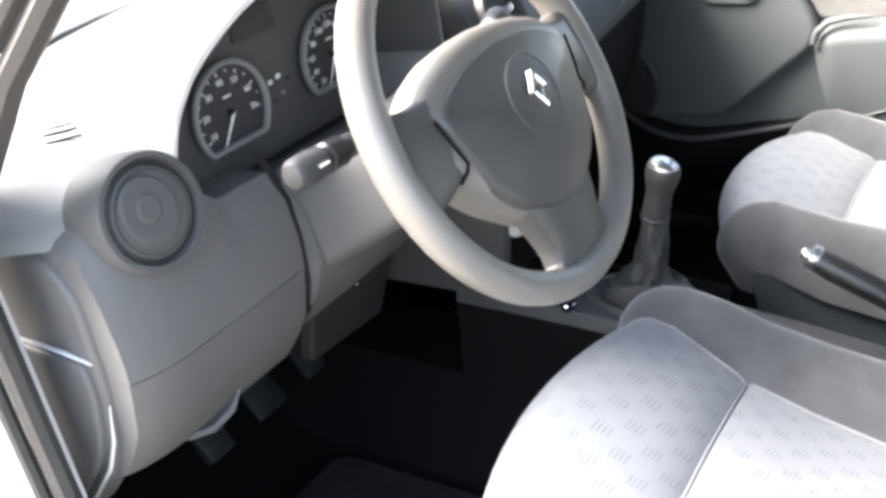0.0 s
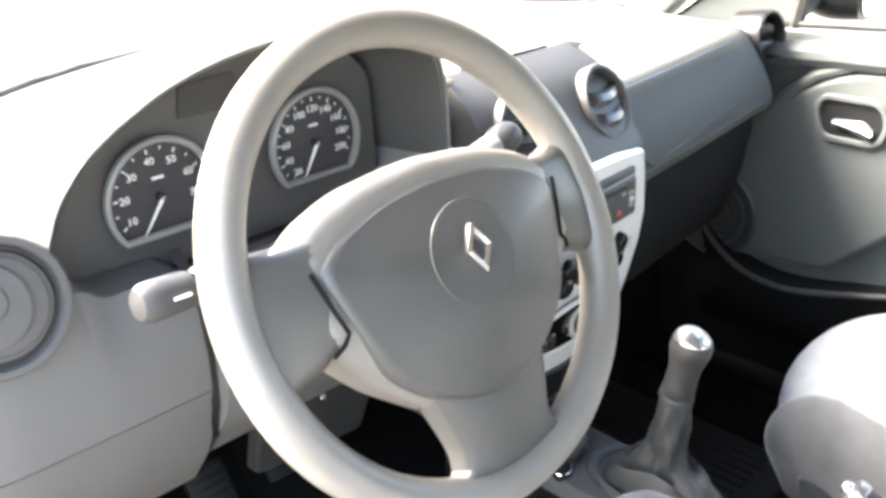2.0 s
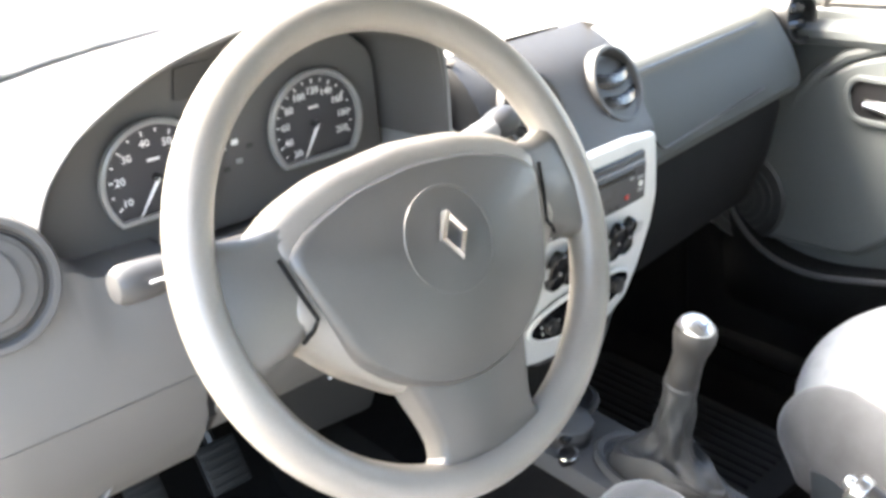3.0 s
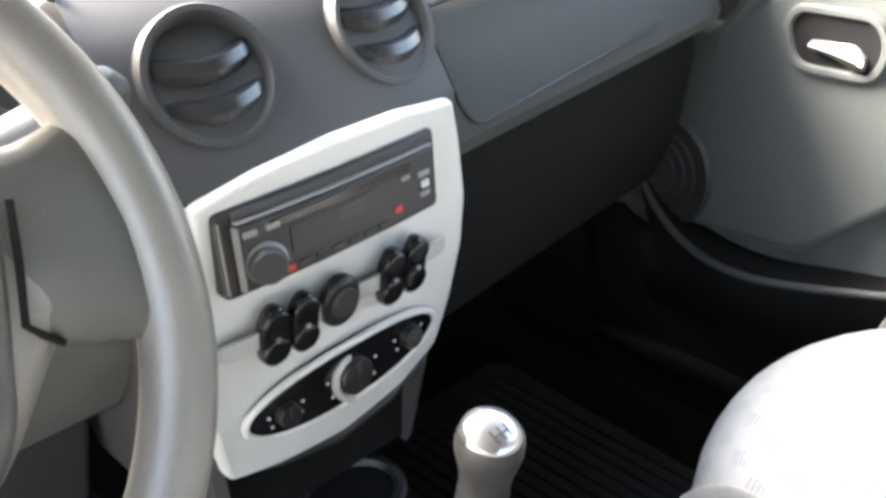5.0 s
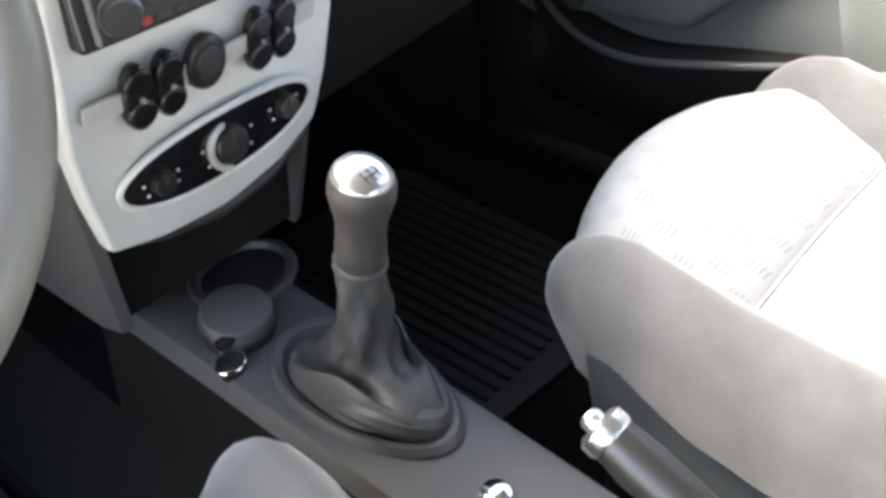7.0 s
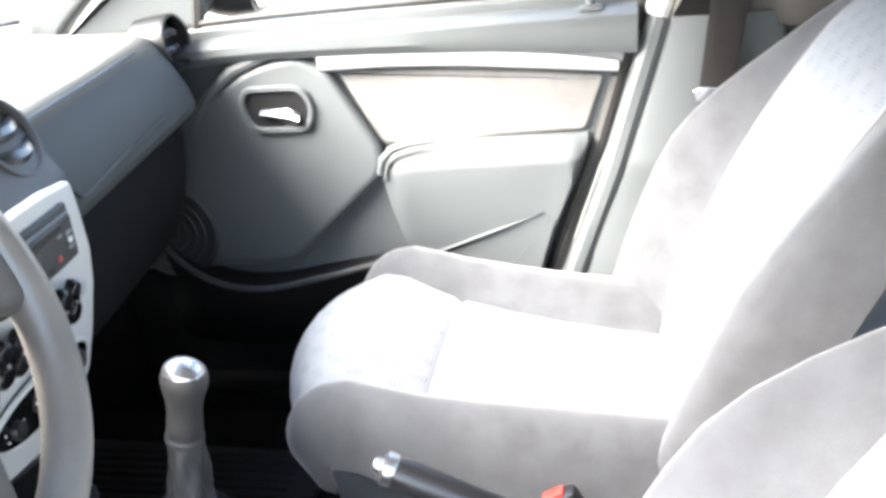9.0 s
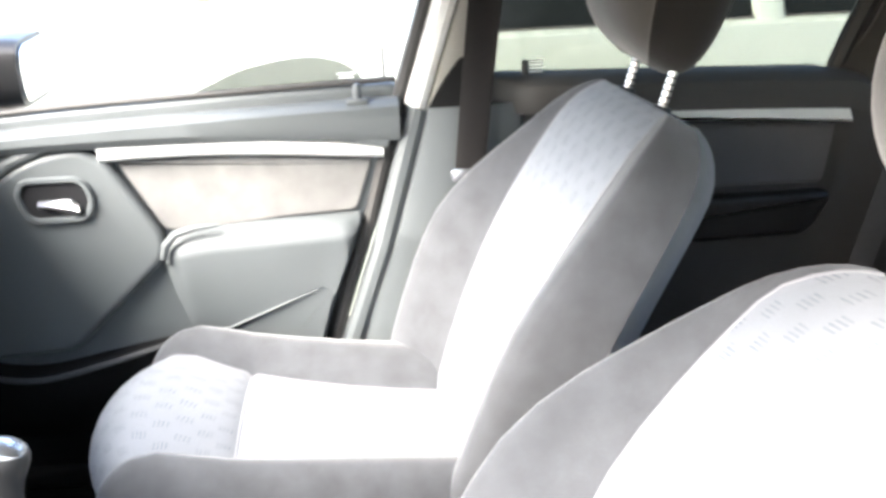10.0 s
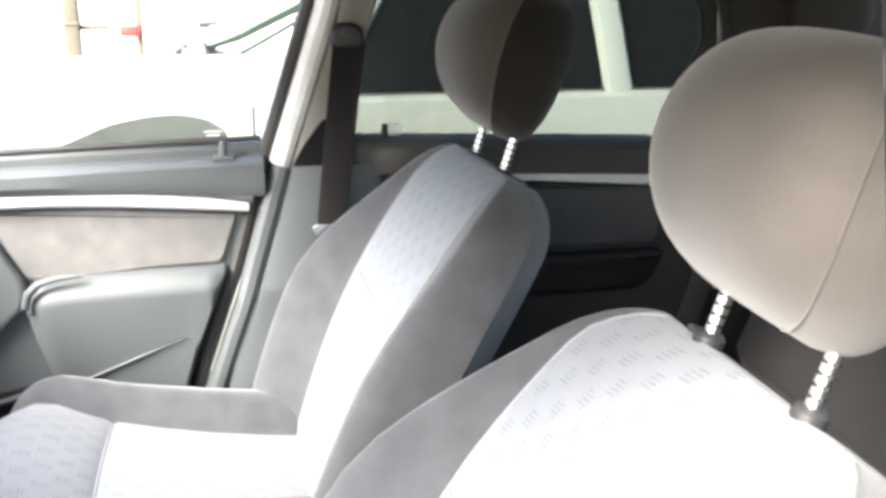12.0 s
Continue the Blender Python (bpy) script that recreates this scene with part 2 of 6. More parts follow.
def tube(pts, radius, bm=None, n=10, caps=True, flat=1.0, up=None, closed=False):
    """A round bar along pts. radius: a number or one per point; flat: its thickness across up against its width."""
    pts = [Vector(p) for p in pts]
    rows = []
    side = None
    for i, p in enumerate(pts):
        if closed:
            d = (pts[(i + 1) % len(pts)] - pts[i - 1]).normalized()
        else:
            d = (pts[min(i + 1, len(pts) - 1)] - pts[max(i - 1, 0)]).normalized()
        ref = Vector(up) if up else (side if side else (Vector((0, 0, 1)) if abs(d.z) < 0.9 else Vector((1, 0, 0))))
        a = d.cross(ref).normalized()
        b = a.cross(d).normalized()
        side = b
        r = radius[i] if isinstance(radius, (list, tuple)) else radius
        rows.append([p + (a * math.cos(2 * math.pi * k / n) + b * math.sin(2 * math.pi * k / n) * flat) * r for k in range(n)])
    return grid(rows, bm, close_u=True, close_v=closed, caps=caps and not closed)


def revolve(profile, m=None, bm=None, n=32, squash=1.0):
    """A turned body: (radius, height) pairs about z, then placed by m."""
    m = m or Matrix()
    bm = bm or bmesh.new()
    rows = [[m @ Vector((max(r, 1e-5) * math.cos(2 * math.pi * k / n), max(r, 1e-5) * squash * math.sin(2 * math.pi * k / n), h)) for k in range(n)] for r, h in profile]
    return grid(rows, bm, close_u=True, caps=True)


def rounded(points, r, steps=4):
    """A polygon with its corners rounded by r (one number, or one per corner)."""
    out = []
    n = len(points)
    for i, p in enumerate(points):
        p = Vector(p)
        a, b = Vector(points[i - 1]) - p, Vector(points[(i + 1) % n]) - p
        rr = r[i] if isinstance(r, (list, tuple)) else r
        rr = min(rr, a.length * 0.48, b.length * 0.48)
        if rr < 1e-5:
            out.append(p)
            continue
        s, e = p + a.normalized() * rr, p + b.normalized() * rr
        for k in range(steps + 1):
            t = k / steps
            out.append(s * (1 - t) ** 2 + p * 2 * t * (1 - t) + e * t * t)
    return out


def inset(points, d):
    """The polygon moved inwards by d (counter-clockwise outlines)."""
    n = len(points)
    area = sum(points[i - 1][0] * points[i][1] - points[i][0] * points[i - 1][1] for i in range(n))
    sgn = 1 if area > 0 else -1
    out = []
    for i, p in enumerate(points):
        a = (Vector(p) - Vector(points[i - 1])).normalized()
        b = (Vector(points[(i + 1) % n]) - Vector(p)).normalized()
        na, nb = Vector((-a.y, a.x)), Vector((-b.y, b.x))
        k = (na + nb)
        k = k.normalized() / max(0.5, k.normalized().dot(na)) if k.length > 1e-6 else na
        out.append(Vector(p) + k * d * sgn)
    return out


def plate(outline, place, d0, d1, bevel=0.004, bm=None, cuts=(), back=True):
    """A slab over a flat outline from depth d0 to d1, with its front edge rounded. place(a, b, d) puts it in the world; cuts: values of a at which the faces are split, so that place may bend them."""
    bm = bm or bmesh.new()
    own = bmesh.new()
    sg = 1 if d1 > d0 else -1
    rings = [(0.0, d0), (0.0, d1 - sg * bevel)] + [(bevel * (1 - math.cos(q)), d1 - sg * bevel * (1 - math.sin(q))) for q in (math.pi / 6, math.pi / 3, math.pi / 2)] + [(bevel * 1.15 + 0.0004, d1)] if bevel else [(0.0, d0), (0.0, d1)]
    rows = [[Vector((p[0], p[1], d)) for p in (inset(outline, k) if k else outline)] for k, d in rings]
    grid(rows, own, close_u=True)
    vs = list(own.verts)
    n = len(outline)
    own.verts.ensure_lookup_table()
    own.faces.new([own.verts[len(vs) - n + i] for i in range(n)])
    if back:
        own.faces.new([own.verts[i] for i in range(n)][::-1])
    for c in cuts:
        bmesh.ops.bisect_plane(own, geom=own.verts[:] + own.edges[:] + own.faces[:], plane_co=(c, 0, 0), plane_no=(1, 0, 0))
    for v in own.verts:
        v.co = Vector(place(*v.co))
    me = bpy.data.meshes.new("tmp")
    own.to_mesh(me)
    own.free()
    bm.from_mesh(me)
    bpy.data.meshes.remove(me)
    return bm


def block(size, m, bevel=0.005, bm=None):
    """A box with rounded edges, its middle at the origin of m."""
    bm = bm or bmesh.new()
    own = bmesh.new()
    bmesh.ops.create_cube(own, size=1.0)
    for v in own.verts:
        v.co = Vector((v.co.x * size[0], v.co.y * size[1], v.co.z * size[2]))
    if bevel:
        bmesh.ops.bevel(own, geom=own.edges[:], offset=bevel, segments=2, affect="EDGES", profile=0.5)
    bmesh.ops.transform(own, matrix=m, verts=own.verts)
    me = bpy.data.meshes.new("tmp")
    own.to_mesh(me)
    own.free()
    bm.from_mesh(me)
    bpy.data.meshes.remove(me)
    return bm


def axes(origin, x, y, z):
    m = Matrix.Identity(4)
    for i, a in enumerate((x, y, z)):
        for k in range(3):
            m[k][i] = a[k]
    return Matrix.Translation(origin) @ m


def ellipse(ca, cb, ra, rb, n=32, turn=0.0):
    c, s = math.cos(turn), math.sin(turn)
    return [Vector((ca + ra * math.cos(t) * c - rb * math.sin(t) * s, cb + ra * math.cos(t) * s + rb * math.sin(t) * c)) for t in [2 * math.pi * k / n for k in range(n)]]


def lettering(text, size, m, mat, parent, name="lettering", depth=0.0004):
    cu = bpy.data.curves.new("text", "FONT")
    cu.body, cu.size, cu.align_x, cu.align_y, cu.extrude, cu.resolution_u = text, size, "CENTER", "CENTER", depth, 2
    tmp = bpy.data.objects.new("text", cu)
    me = bpy.data.meshes.new_from_object(tmp)
    bpy.data.objects.remove(tmp)
    bm = bmesh.new()
    bm.from_mesh(me)
    bmesh.ops.transform(bm, matrix=m, verts=bm.verts)
    return part(name, bm, mat, parent, "", 0)


# ---- the car's shell ----
FLOOR_Z, GROUND_Z = 0.17, -0.12

bm = bmesh.new()
rows = []
for i in range(41):
    rows.append([V(-60 + 3 * j, -60 + 3 * i, GROUND_Z + 0.004 * noise.noise(V(i * 0.7, j * 0.7, 0))) for j in range(41)])
structure("ground", grid(rows, bm), CONCRETE, "pale dusty concrete ground around the car", "ground")

# floor with a raised tunnel and a sloping toe board
def floor_z(x, y):
    z = FLOOR_Z
    z += 0.16 * (1 - ease(0.07, 0.16, abs(x)))
    z += ease(0.62, 1.0, y) * 0.42
    z += 0.02 * ease(0.60, 0.68, abs(x))
    return z

rows = [[V(-0.74 + 1.48 * j / 60, y, floor_z(-0.74 + 1.48 * j / 60, y)) for j in range(61)] for y in [-1.75 + 2.75 * i / 50 for i in range(51)]]
structure("floor", grid(rows), CARPET, "black needle-felt carpet covering the car floor and tunnel", "floor")
structure("wall_front", plate([(-0.74, 0.3), (0.74, 0.3), (0.74, 0.90), (-0.74, 0.90)], lambda a, b, d: V(a, 1.0 + d, b), 0, 0.03, 0.0), CARPET, "black insulated bulkhead ahead of the footwells", "bulkhead")

# roof with headliner
def roof_z(x, y):
    return 1.345 - 0.16 * (x / 0.66) ** 4 - 0.10 * ((y + 0.6) / 0.95) ** 2 * (1 if y > -0.6 else 0.7)

rows = [[V(-0.60 + 1.2 * j / 20, 0.13 - 1.75 * i / 24, roof_z(-0.60 + 1.2 * j / 20, 0.13 - 1.75 * i / 24)) for j in range(21)] for i in range(25)]
structure("ceiling", grid(rows), LINER, "beige fabric headliner under the car roof", "headliner")
rows = [[p + V(0, 0, 0.03) for p in r] for r in rows]
structure("roof", grid(rows), PAINT, "white painted steel car roof", "roof")


def pillar(name, path, width, depth, mat, label, up=(1, 0, 0)):
    bm = bmesh.new()
    rows = []
    pts = [Vector(p) for p in path]
    for i, p in enumerate(pts):
        d = (pts[min(i + 1, len(pts) - 1)] - pts[max(i - 1, 0)]).normalized()
        nx = Vector(up)
        s = d.cross(nx).normalized()
        w = width[i] if isinstance(width, (list, tuple)) else width
        rows.append([p + s * (w * q[0]) + nx * (depth * q[1]) for q in rounded([(-0.5, -0.5), (0.5, -0.5), (0.5, 0.5), (-0.5, 0.5)], 0.18, 3)])
    return structure(name, grid(rows, bm, close_u=True, caps=True), mat, label, "pillar")


for side, tag in ((1, "right"), (-1, "left")):
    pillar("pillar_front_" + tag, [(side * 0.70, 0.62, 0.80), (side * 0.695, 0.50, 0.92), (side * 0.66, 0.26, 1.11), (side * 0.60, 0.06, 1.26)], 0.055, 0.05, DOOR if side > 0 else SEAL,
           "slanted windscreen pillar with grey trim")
    pillar("pillar_rear_" + tag, [(side * 0.69, -1.30, 0.80), (side * 0.66, -1.37, 0.95), (side * 0.62, -1.40, 1.10), (side * 0.56, -1.36, 1.24)], 0.16, 0.05, REARTRIM, "rear roof pillar with dark trim")
    rows = [[V(side * x, y, z - dz) for x, dz in ((0.60, 0.0), (0.635, 0.03), (0.64, 0.07), (0.61, 0.06))] for y, z in [(0.16, 1.215), (0.0, 1.285), (-0.3, 1.325), (-0.6, 1.335), (-1.0, 1.31), (-1.35, 1.25), (-1.55, 1.21)]]
    structure("roof_rail_" + tag, grid(rows, close_u=True, caps=True), LINER, "padded roof rail above the side windows", "roof rail")
    structure("sill_" + tag, plate(rounded([(-1.3, 0.02), (0.66, 0.02), (0.66, 0.245), (-1.3, 0.245)], 0.02), lambda a, b, d, s=side: V(s * (0.70 + d), a, b), 0, 0.09, 0.01), PAINT, "white painted door sill", "sill")

# windscreen: base curve at the dash, sloping back to the roof
def screen(u, v):
    x = u * lerp(0.66, 0.58, v)
    y = lerp(0.88 - 0.75 * x * x, 0.145 - 0.10 * x * x, v)
    return V(x, y, lerp(0.905, 1.29 - 0.12 * x * x, v) + 0.035 * math.sin(math.pi * v))

rows = [[screen(-1 + 2 * j / 16, i / 10) for j in range(17)] for i in range(11)]
w = structure("window_1", grid(rows), GLASS, "clear curved windscreen", "windscreen")
w.visible_shadow = False
structure("trim", tube([screen(-1 + 2 * j / 24, 0.0) + V(0, 0.0, 0.008) for j in range(25)], 0.006, n=6), SEAL, "dark rubber seal along the windscreen's base", "seal")

# driver's doorway: weather strip up the body edge, with the painted edge outside it
strip = [(-0.722, -0.42, 0.26), (-0.722, -0.05, 0.25), (-0.722, 0.25, 0.27), (-0.722, 0.34, 0.36), (-0.722, 0.362, 0.55), (-0.722, 0.368, 0.70), (-0.722, 0.372, 0.84), (-0.722, 0.335, 0.915), (-0.712, 0.235, 1.03), (-0.69, 0.13, 1.13), (-0.645, -0.02, 1.25)]
structure("door_seal", tube(strip, 0.012, n=8, up=(1, 0, 0)), SEAL, "black rubber weather strip round the open doorway", "seal")
structure("door_seal", tube([V(*p) + V(-0.012, 0.022, 0.004) for p in strip], 0.008, n=8, up=(1, 0, 0)), SEAL, "black rubber weather strip round the open doorway", "seal")
rows = []
for p in strip[2:9]:
    p = V(*p)
    rows.append([p + V(dx, dy, 0.2 * dy) for dx, dy in ((0.02, 0.006), (-0.012, 0.034), (-0.022, 0.050), (-0.030, 0.070), (-0.028, 0.12), (0.0, 0.13), (0.03, 0.06))])
structure("pillar_body_left", grid(rows, close_u=True, caps=True), PAINT, "white painted door pillar at the open doorway", "pillar")

# footwell sides and dark sill covers
for side, tag in ((1, "right"), (-1, "left")):
    # the right one stands out over the door's front, black in place of shade
    structure("kick_panel_" + tag, plate(rounded([(0.47, 0.15), (1.02, 0.15), (1.02, 0.88), (0.62, 0.88), (0.50, 0.60)], 0.02), lambda a, b, d, s=side: V(s * (0.735 - d), a, b), 0, 0.075 if side > 0 else 0.03, 0.005), CARPET, "black trim panel at the side of the footwell", "panel")
    structure("sill_cover_" + tag, plate(rounded([(-1.30, 0.15), (0.72, 0.15), (0.72, 0.262), (-1.30, 0.262)], 0.012), lambda a, b, d, s=side: V(s * (0.715 - d), a, b), 0, 0.05, 0.015), MATT, "dark plastic sill cover", "sill")

# pale backdrop wall added beyond the yard to keep the outside white
structure("backdrop_wall", plate([(-30, GROUND_Z), (30, GROUND_Z), (30, 2.4), (-30, 2.4)], lambda a, b, d: V(14 + d, a, b), 0, 0.2, 0.0), WALLPAINT, "long pale backdrop wall added behind the yard", "wall")


# ---- right-hand doors ----
def door_side(x0):
    return lambda a, b, d: V(x0 - d, a, b)


def front_door():
    root = thing("door_1", (0.70, 0.0, 0.27), "grey plastic passenger door panel with cloth insert and silver strip", "door", kind="structure")
    P = door_side(0.70)
    edge = [(0.62, 0.20), (0.62, 0.66), (0.48, 0.80), (0.36, 0.876), (0.10, 0.889), (-0.14, 0.897), (-0.406, 0.902), (-0.384, 0.80), (-0.337, 0.68), (-0.275, 0.53), (-0.235, 0.40), (-0.225, 0.20)]
    part("panel", plate(rounded(edge, 0.02), P, -0.05, 0.012, 0.008), DOOR, root)
    # rounded shoulder under the window
    rows = []
    for i in range(25):
        t = i / 24
        y = lerp(0.40, -0.402, t)
        top = curve([(0, 0.868), (0.25, 0.884), (0.7, 0.896), (1, 0.902)], t)
        rows.append([V(x, y, top + dz) for x, dz in ((0.70, -0.018), (0.676, -0.018), (0.660, -0.021), (0.650, -0.029), (0.650, -0.040 - 0.028 * t * t), (0.66, -0.052 - 0.034 * t * t), (0.685, -0.058 - 0.034 * t * t), (0.70, -0.058 - 0.034 * t * t))])
    part("shoulder", grid(rows, close_u=True, caps=True), DOOR, root, "rounded grey plastic shoulder under the window")
    part("window_seal", tube([V(0.694, lerp(0.38, -0.40, i / 12), curve([(0, 0.876), (0.25, 0.891), (0.7, 0.903), (1, 0.909)], i / 12)) for i in range(13)], 0.005, n=8), SEAL, root, "black rubber window seal")
    # front card with the handle; its lower edge runs down to the pocket
    part("front_card", plate(rounded([(0.475, 0.47), (0.16, 0.487), (-0.006, 0.638), (-0.011, 0.680), (0.064, 0.808), (0.11, 0.834), (0.19, 0.820), (0.262, 0.775), (0.33, 0.735), (0.47, 0.72)], [0.04, 0.02, 0.02, 0.02, 0.01, 0.02, 0.05, 0.05, 0.05, 0.03]), P, 0.01, 0.036, 0.012), DOOR, root)
    # silver strip: a band that arches down to the front
    def band(t):
        y = lerp(0.075, -0.374, t)
        top = curve([(0, 0.840), (0.28, 0.843), (0.55, 0.836), (1, 0.806)], t)
        return y, top, top - curve([(0, 0.035), (0.5, 0.035), (1, 0.020)], t)
    rows = []
    for i in range(29):
        y, a, b = band(i / 28)
        rows.append([V(0.692, y, a), V(0.668, y, a - 0.002), V(0.661, y, a - 0.008), V(0.661, y, b + 0.008), V(0.668, y, b + 0.002), V(0.692, y, b)])
    part("strip", grid(rows, close_u=True, caps=True), SILVER, root, "satin silver decor strip")
    arch = [V(0.668, y, z) for y, z in [(-0.382, 0.812), (-0.30, 0.828), (-0.18, 0.845), (-0.06, 0.854), (0.06, 0.853), (0.15, 0.840), (0.215, 0.815), (0.260, 0.78), (0.29, 0.74), (0.305, 0.69)]]
    part("arch_moulding", tube(arch, [0.010] * 8 + [0.008, 0.004], n=8, flat=0.8, up=(1, 0, 0)), DOOR, root, "raised moulding arching over the handle")
    # cloth insert
    part("cloth_insert", plate(rounded([(0.054, 0.806), (-0.008, 0.684), (-0.06, 0.680), (-0.20, 0.692), (-0.326, 0.697), (-0.356, 0.782), (-0.15, 0.802)], 0.012), P, 0.01, 0.020, 0.006), DOORCLOTH, root, "light grey velour insert with wear marks")
    # armrest: swelling ledge with a pull grip at its front
    rows = []
    for i in range(33):
        t = i / 32
        y = lerp(0.004, -0.328, t)
        k = math.sin(min(1, t / 0.14) * math.pi / 2) ** 0.6 * (1 - 0.25 * ease(0.93, 1.0, t))
        top = curve([(0, 0.655), (0.06, 0.676), (0.3, 0.688), (1, 0.695)], t)
        low = curve([(0, 0.645), (0.08, 0.560), (0.163, 0.499), (0.78, 0.573), (0.84, 0.560), (1, 0.545)], t)
        prof = [(0.0, top), (0.018 * k, top - 0.001), (0.030 * k, top - 0.009), (0.040 * k, top - 0.020), (0.046 * k, top - 0.030), (0.046 * k, top - 0.040), (0.042 * k, lerp(top, low, 0.5)), (0.038 * k, lerp(top, low, 0.8)), (0.036 * k, low + 0.002), (0.030 * k, low), (0.0, low)]
        # its end follows the slanting edge of the door
        rows.append([V(0.692 - a, max(y, curve([(0.40, -0.228), (0.53, -0.267), (0.70, -0.334)], b)), b) for a, b in prof])
    part("armrest", grid(rows, close_u=True, caps=True), DOOR, root, "grey moulded armrest")
    part("pull_grip", tube([V(0.650, y, z) for y, z in [(-0.006, 0.645), (-0.012, 0.668), (-0.03, 0.686), (-0.06, 0.694), (-0.10, 0.697)]], [0.006, 0.007, 0.007, 0.006, 0.003], n=8), DOOR, root)
    # lower panel behind the groove, and the bright groove edge
    part("lower_panel", plate(rounded([(-0.054, 0.500), (-0.098, 0.518), (-0.254, 0.580), (-0.280, 0.572), (-0.264, 0.52), (-0.228, 0.40), (-0.22, 0.31), (-0.054, 0.31)], 0.003), P, 0.01, 0.040, 0.002), DOOR, root)
    part("groove_edge", tube([V(0.655, -0.054, 0.4975), V(0.655, -0.10, 0.5145), V(0.655, -0.18, 0.545), V(0.656, -0.250, 0.571)], [0.0022, 0.0022, 0.002, 0.0006], n=6), DOOR, root, "fine raised edge of the pocket groove")
    # door pocket: a shelf with a rolled lip
    rows = []
    for i in range(25):
        t = i / 24
        y = lerp(0.42, -0.03, t)
        z = curve([(0, 0.575), (0.10, 0.515), (0.25, 0.475), (0.45, 0.462), (0.70, 0.480), (1, 0.503)], t)
        o = 0.055 * math.sin(math.pi * min(1, max(0.001, t * 0.97))) ** 0.7
        rows.append([V(0.69, y, z - 0.004), V(0.685 - o * 0.6, y, z), V(0.680 - o, y, z + 0.004), V(0.674 - o, y, z - 0.002), V(0.674 - o, y, z - 0.014), V(0.684 - o * 0.9, y, z - 0.07), V(0.69 - 0.3 * o, y, 0.33), V(0.70, y, 0.31)])
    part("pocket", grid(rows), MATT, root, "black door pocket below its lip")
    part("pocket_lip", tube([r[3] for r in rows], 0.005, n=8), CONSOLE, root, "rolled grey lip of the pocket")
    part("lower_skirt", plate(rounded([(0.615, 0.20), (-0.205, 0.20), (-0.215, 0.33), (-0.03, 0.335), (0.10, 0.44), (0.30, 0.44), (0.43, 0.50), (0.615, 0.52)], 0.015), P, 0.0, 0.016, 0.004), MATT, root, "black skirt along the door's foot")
    # loudspeaker grille
    sp = axes((0.668, 0.372, 0.545), (0, 1, 0), (0, 0, 1), (-1, 0, 0))
    spk = part("speaker_grille", revolve([(0.084, -0.02), (0.084, 0.004), (0.078, 0.008), (0.072, 0.006), (0.0, 0.010)], sp, n=40), DARK, root, "round dark loudspeaker grille")
    for r in (0.060, 0.045, 0.030, 0.015):
        part("grille_ring", tube([sp @ V(r * math.cos(2 * math.pi * k / 28), r * math.sin(2 * math.pi * k / 28), 0.008) for k in range(28)], 0.0022, n=5, closed=True), DARK, spk)
    # handle: oval cup, rim and chrome lever
    hc = (0.149, 0.7525)
    cup = part("handle_cup", plate(rounded([(hc[0] + 0.055, hc[1] + 0.012), (hc[0] + 0.044, hc[1] - 0.029), (hc[0] - 0.044, hc[1] - 0.029), (hc[0] - 0.053, hc[1] + 0.004), (hc[0] - 0.038, hc[1] + 0.030), (hc[0] + 0.044, hc[1] + 0.029)], 0.032, 6), P, 0.03, 0.039, 0.003), BLACK, root, "dark oval handle recess")
    ring = rounded([(hc[0] + 0.059, hc[1] + 0.014), (hc[0] + 0.047, hc[1] - 0.033), (hc[0] - 0.047, hc[1] - 0.033), (hc[0] - 0.057, hc[1] + 0.004), (hc[0] - 0.041, hc[1] + 0.033), (hc[0] + 0.047, hc[1] + 0.033)], 0.034, 6)
    part("cup_rim", tube([V(0.660, p[0], p[1]) for p in ring], 0.0055, n=6, closed=True, up=(1, 0, 0)), DOOR, cup)
    rows = []
    for i in range(13):
        t = i / 12
        y = lerp(hc[0] + 0.026, hc[0] - 0.036, t)
        h = curve([(0, 0.005), (0.3, 0.008), (0.75, 0.013), (1, 0.008)], t)
        x = 0.652 + 0.006 * math.sin(t * math.pi)
        zc = hc[1] - 0.004 - 0.012 * t
        rows.append([V(x + a, y, zc + b * h) for a, b in ((0.004, 1), (-0.003, 0.6), (-0.006, 0), (-0.003, -0.7), (0.004, -1), (0.008, 0))])
    part("lever", grid(rows, close_u=True, caps=True), SATIN, root, "chrome door-opening lever")
    # lock button
    lk = part("lock_button", revolve([(0.0075, 0), (0.0072, 0.027), (0.0055, 0.033), (0.0, 0.035)], Matrix.Translation((0.664, -0.337, 0.876)), n=12), DOOR, root, "pale plastic lock button")
    part("button_base", block((0.018, 0.034, 0.010), Matrix.Translation((0.664, -0.337, 0.882)), 0.003), DOOR, lk)
    # edge of the door with its black seal
    part("edge_seal", tube([V(0.700, y - 0.006, z) for y, z in [(-0.412, 0.90), (-0.390, 0.80), (-0.343, 0.68), (-0.281, 0.53), (-0.241, 0.40), (-0.229, 0.28)]], 0.012, n=8, up=(1, 0, 0)), SEAL, root, "black rubber door-edge seal")
    # lowered pane: its curved top stands out of the seal
    top = [(-0.05, 0.893), (-0.088, 0.907), (-0.150, 0.934), (-0.212, 0.947), (-0.270, 0.951), (-0.316, 0.940), (-0.342, 0.922), (-0.352, 0.90), (-0.355, 0.86), (-0.03, 0.86)]
    pane = part("lowered_pane", plate(rounded(top, 0.02), door_side(0.705), -0.004, 0.0, 0.0), PANE, root, "tinted window pane wound down")
    pane.visible_shadow = False
    for i in range(3):
        part("printed_mark", block((0.0006, 0.030 - 0.006 * i, 0.0025), Matrix.Translation((0.7042, -0.322, 0.920 - 0.006 * i)), 0), MARK, pane)
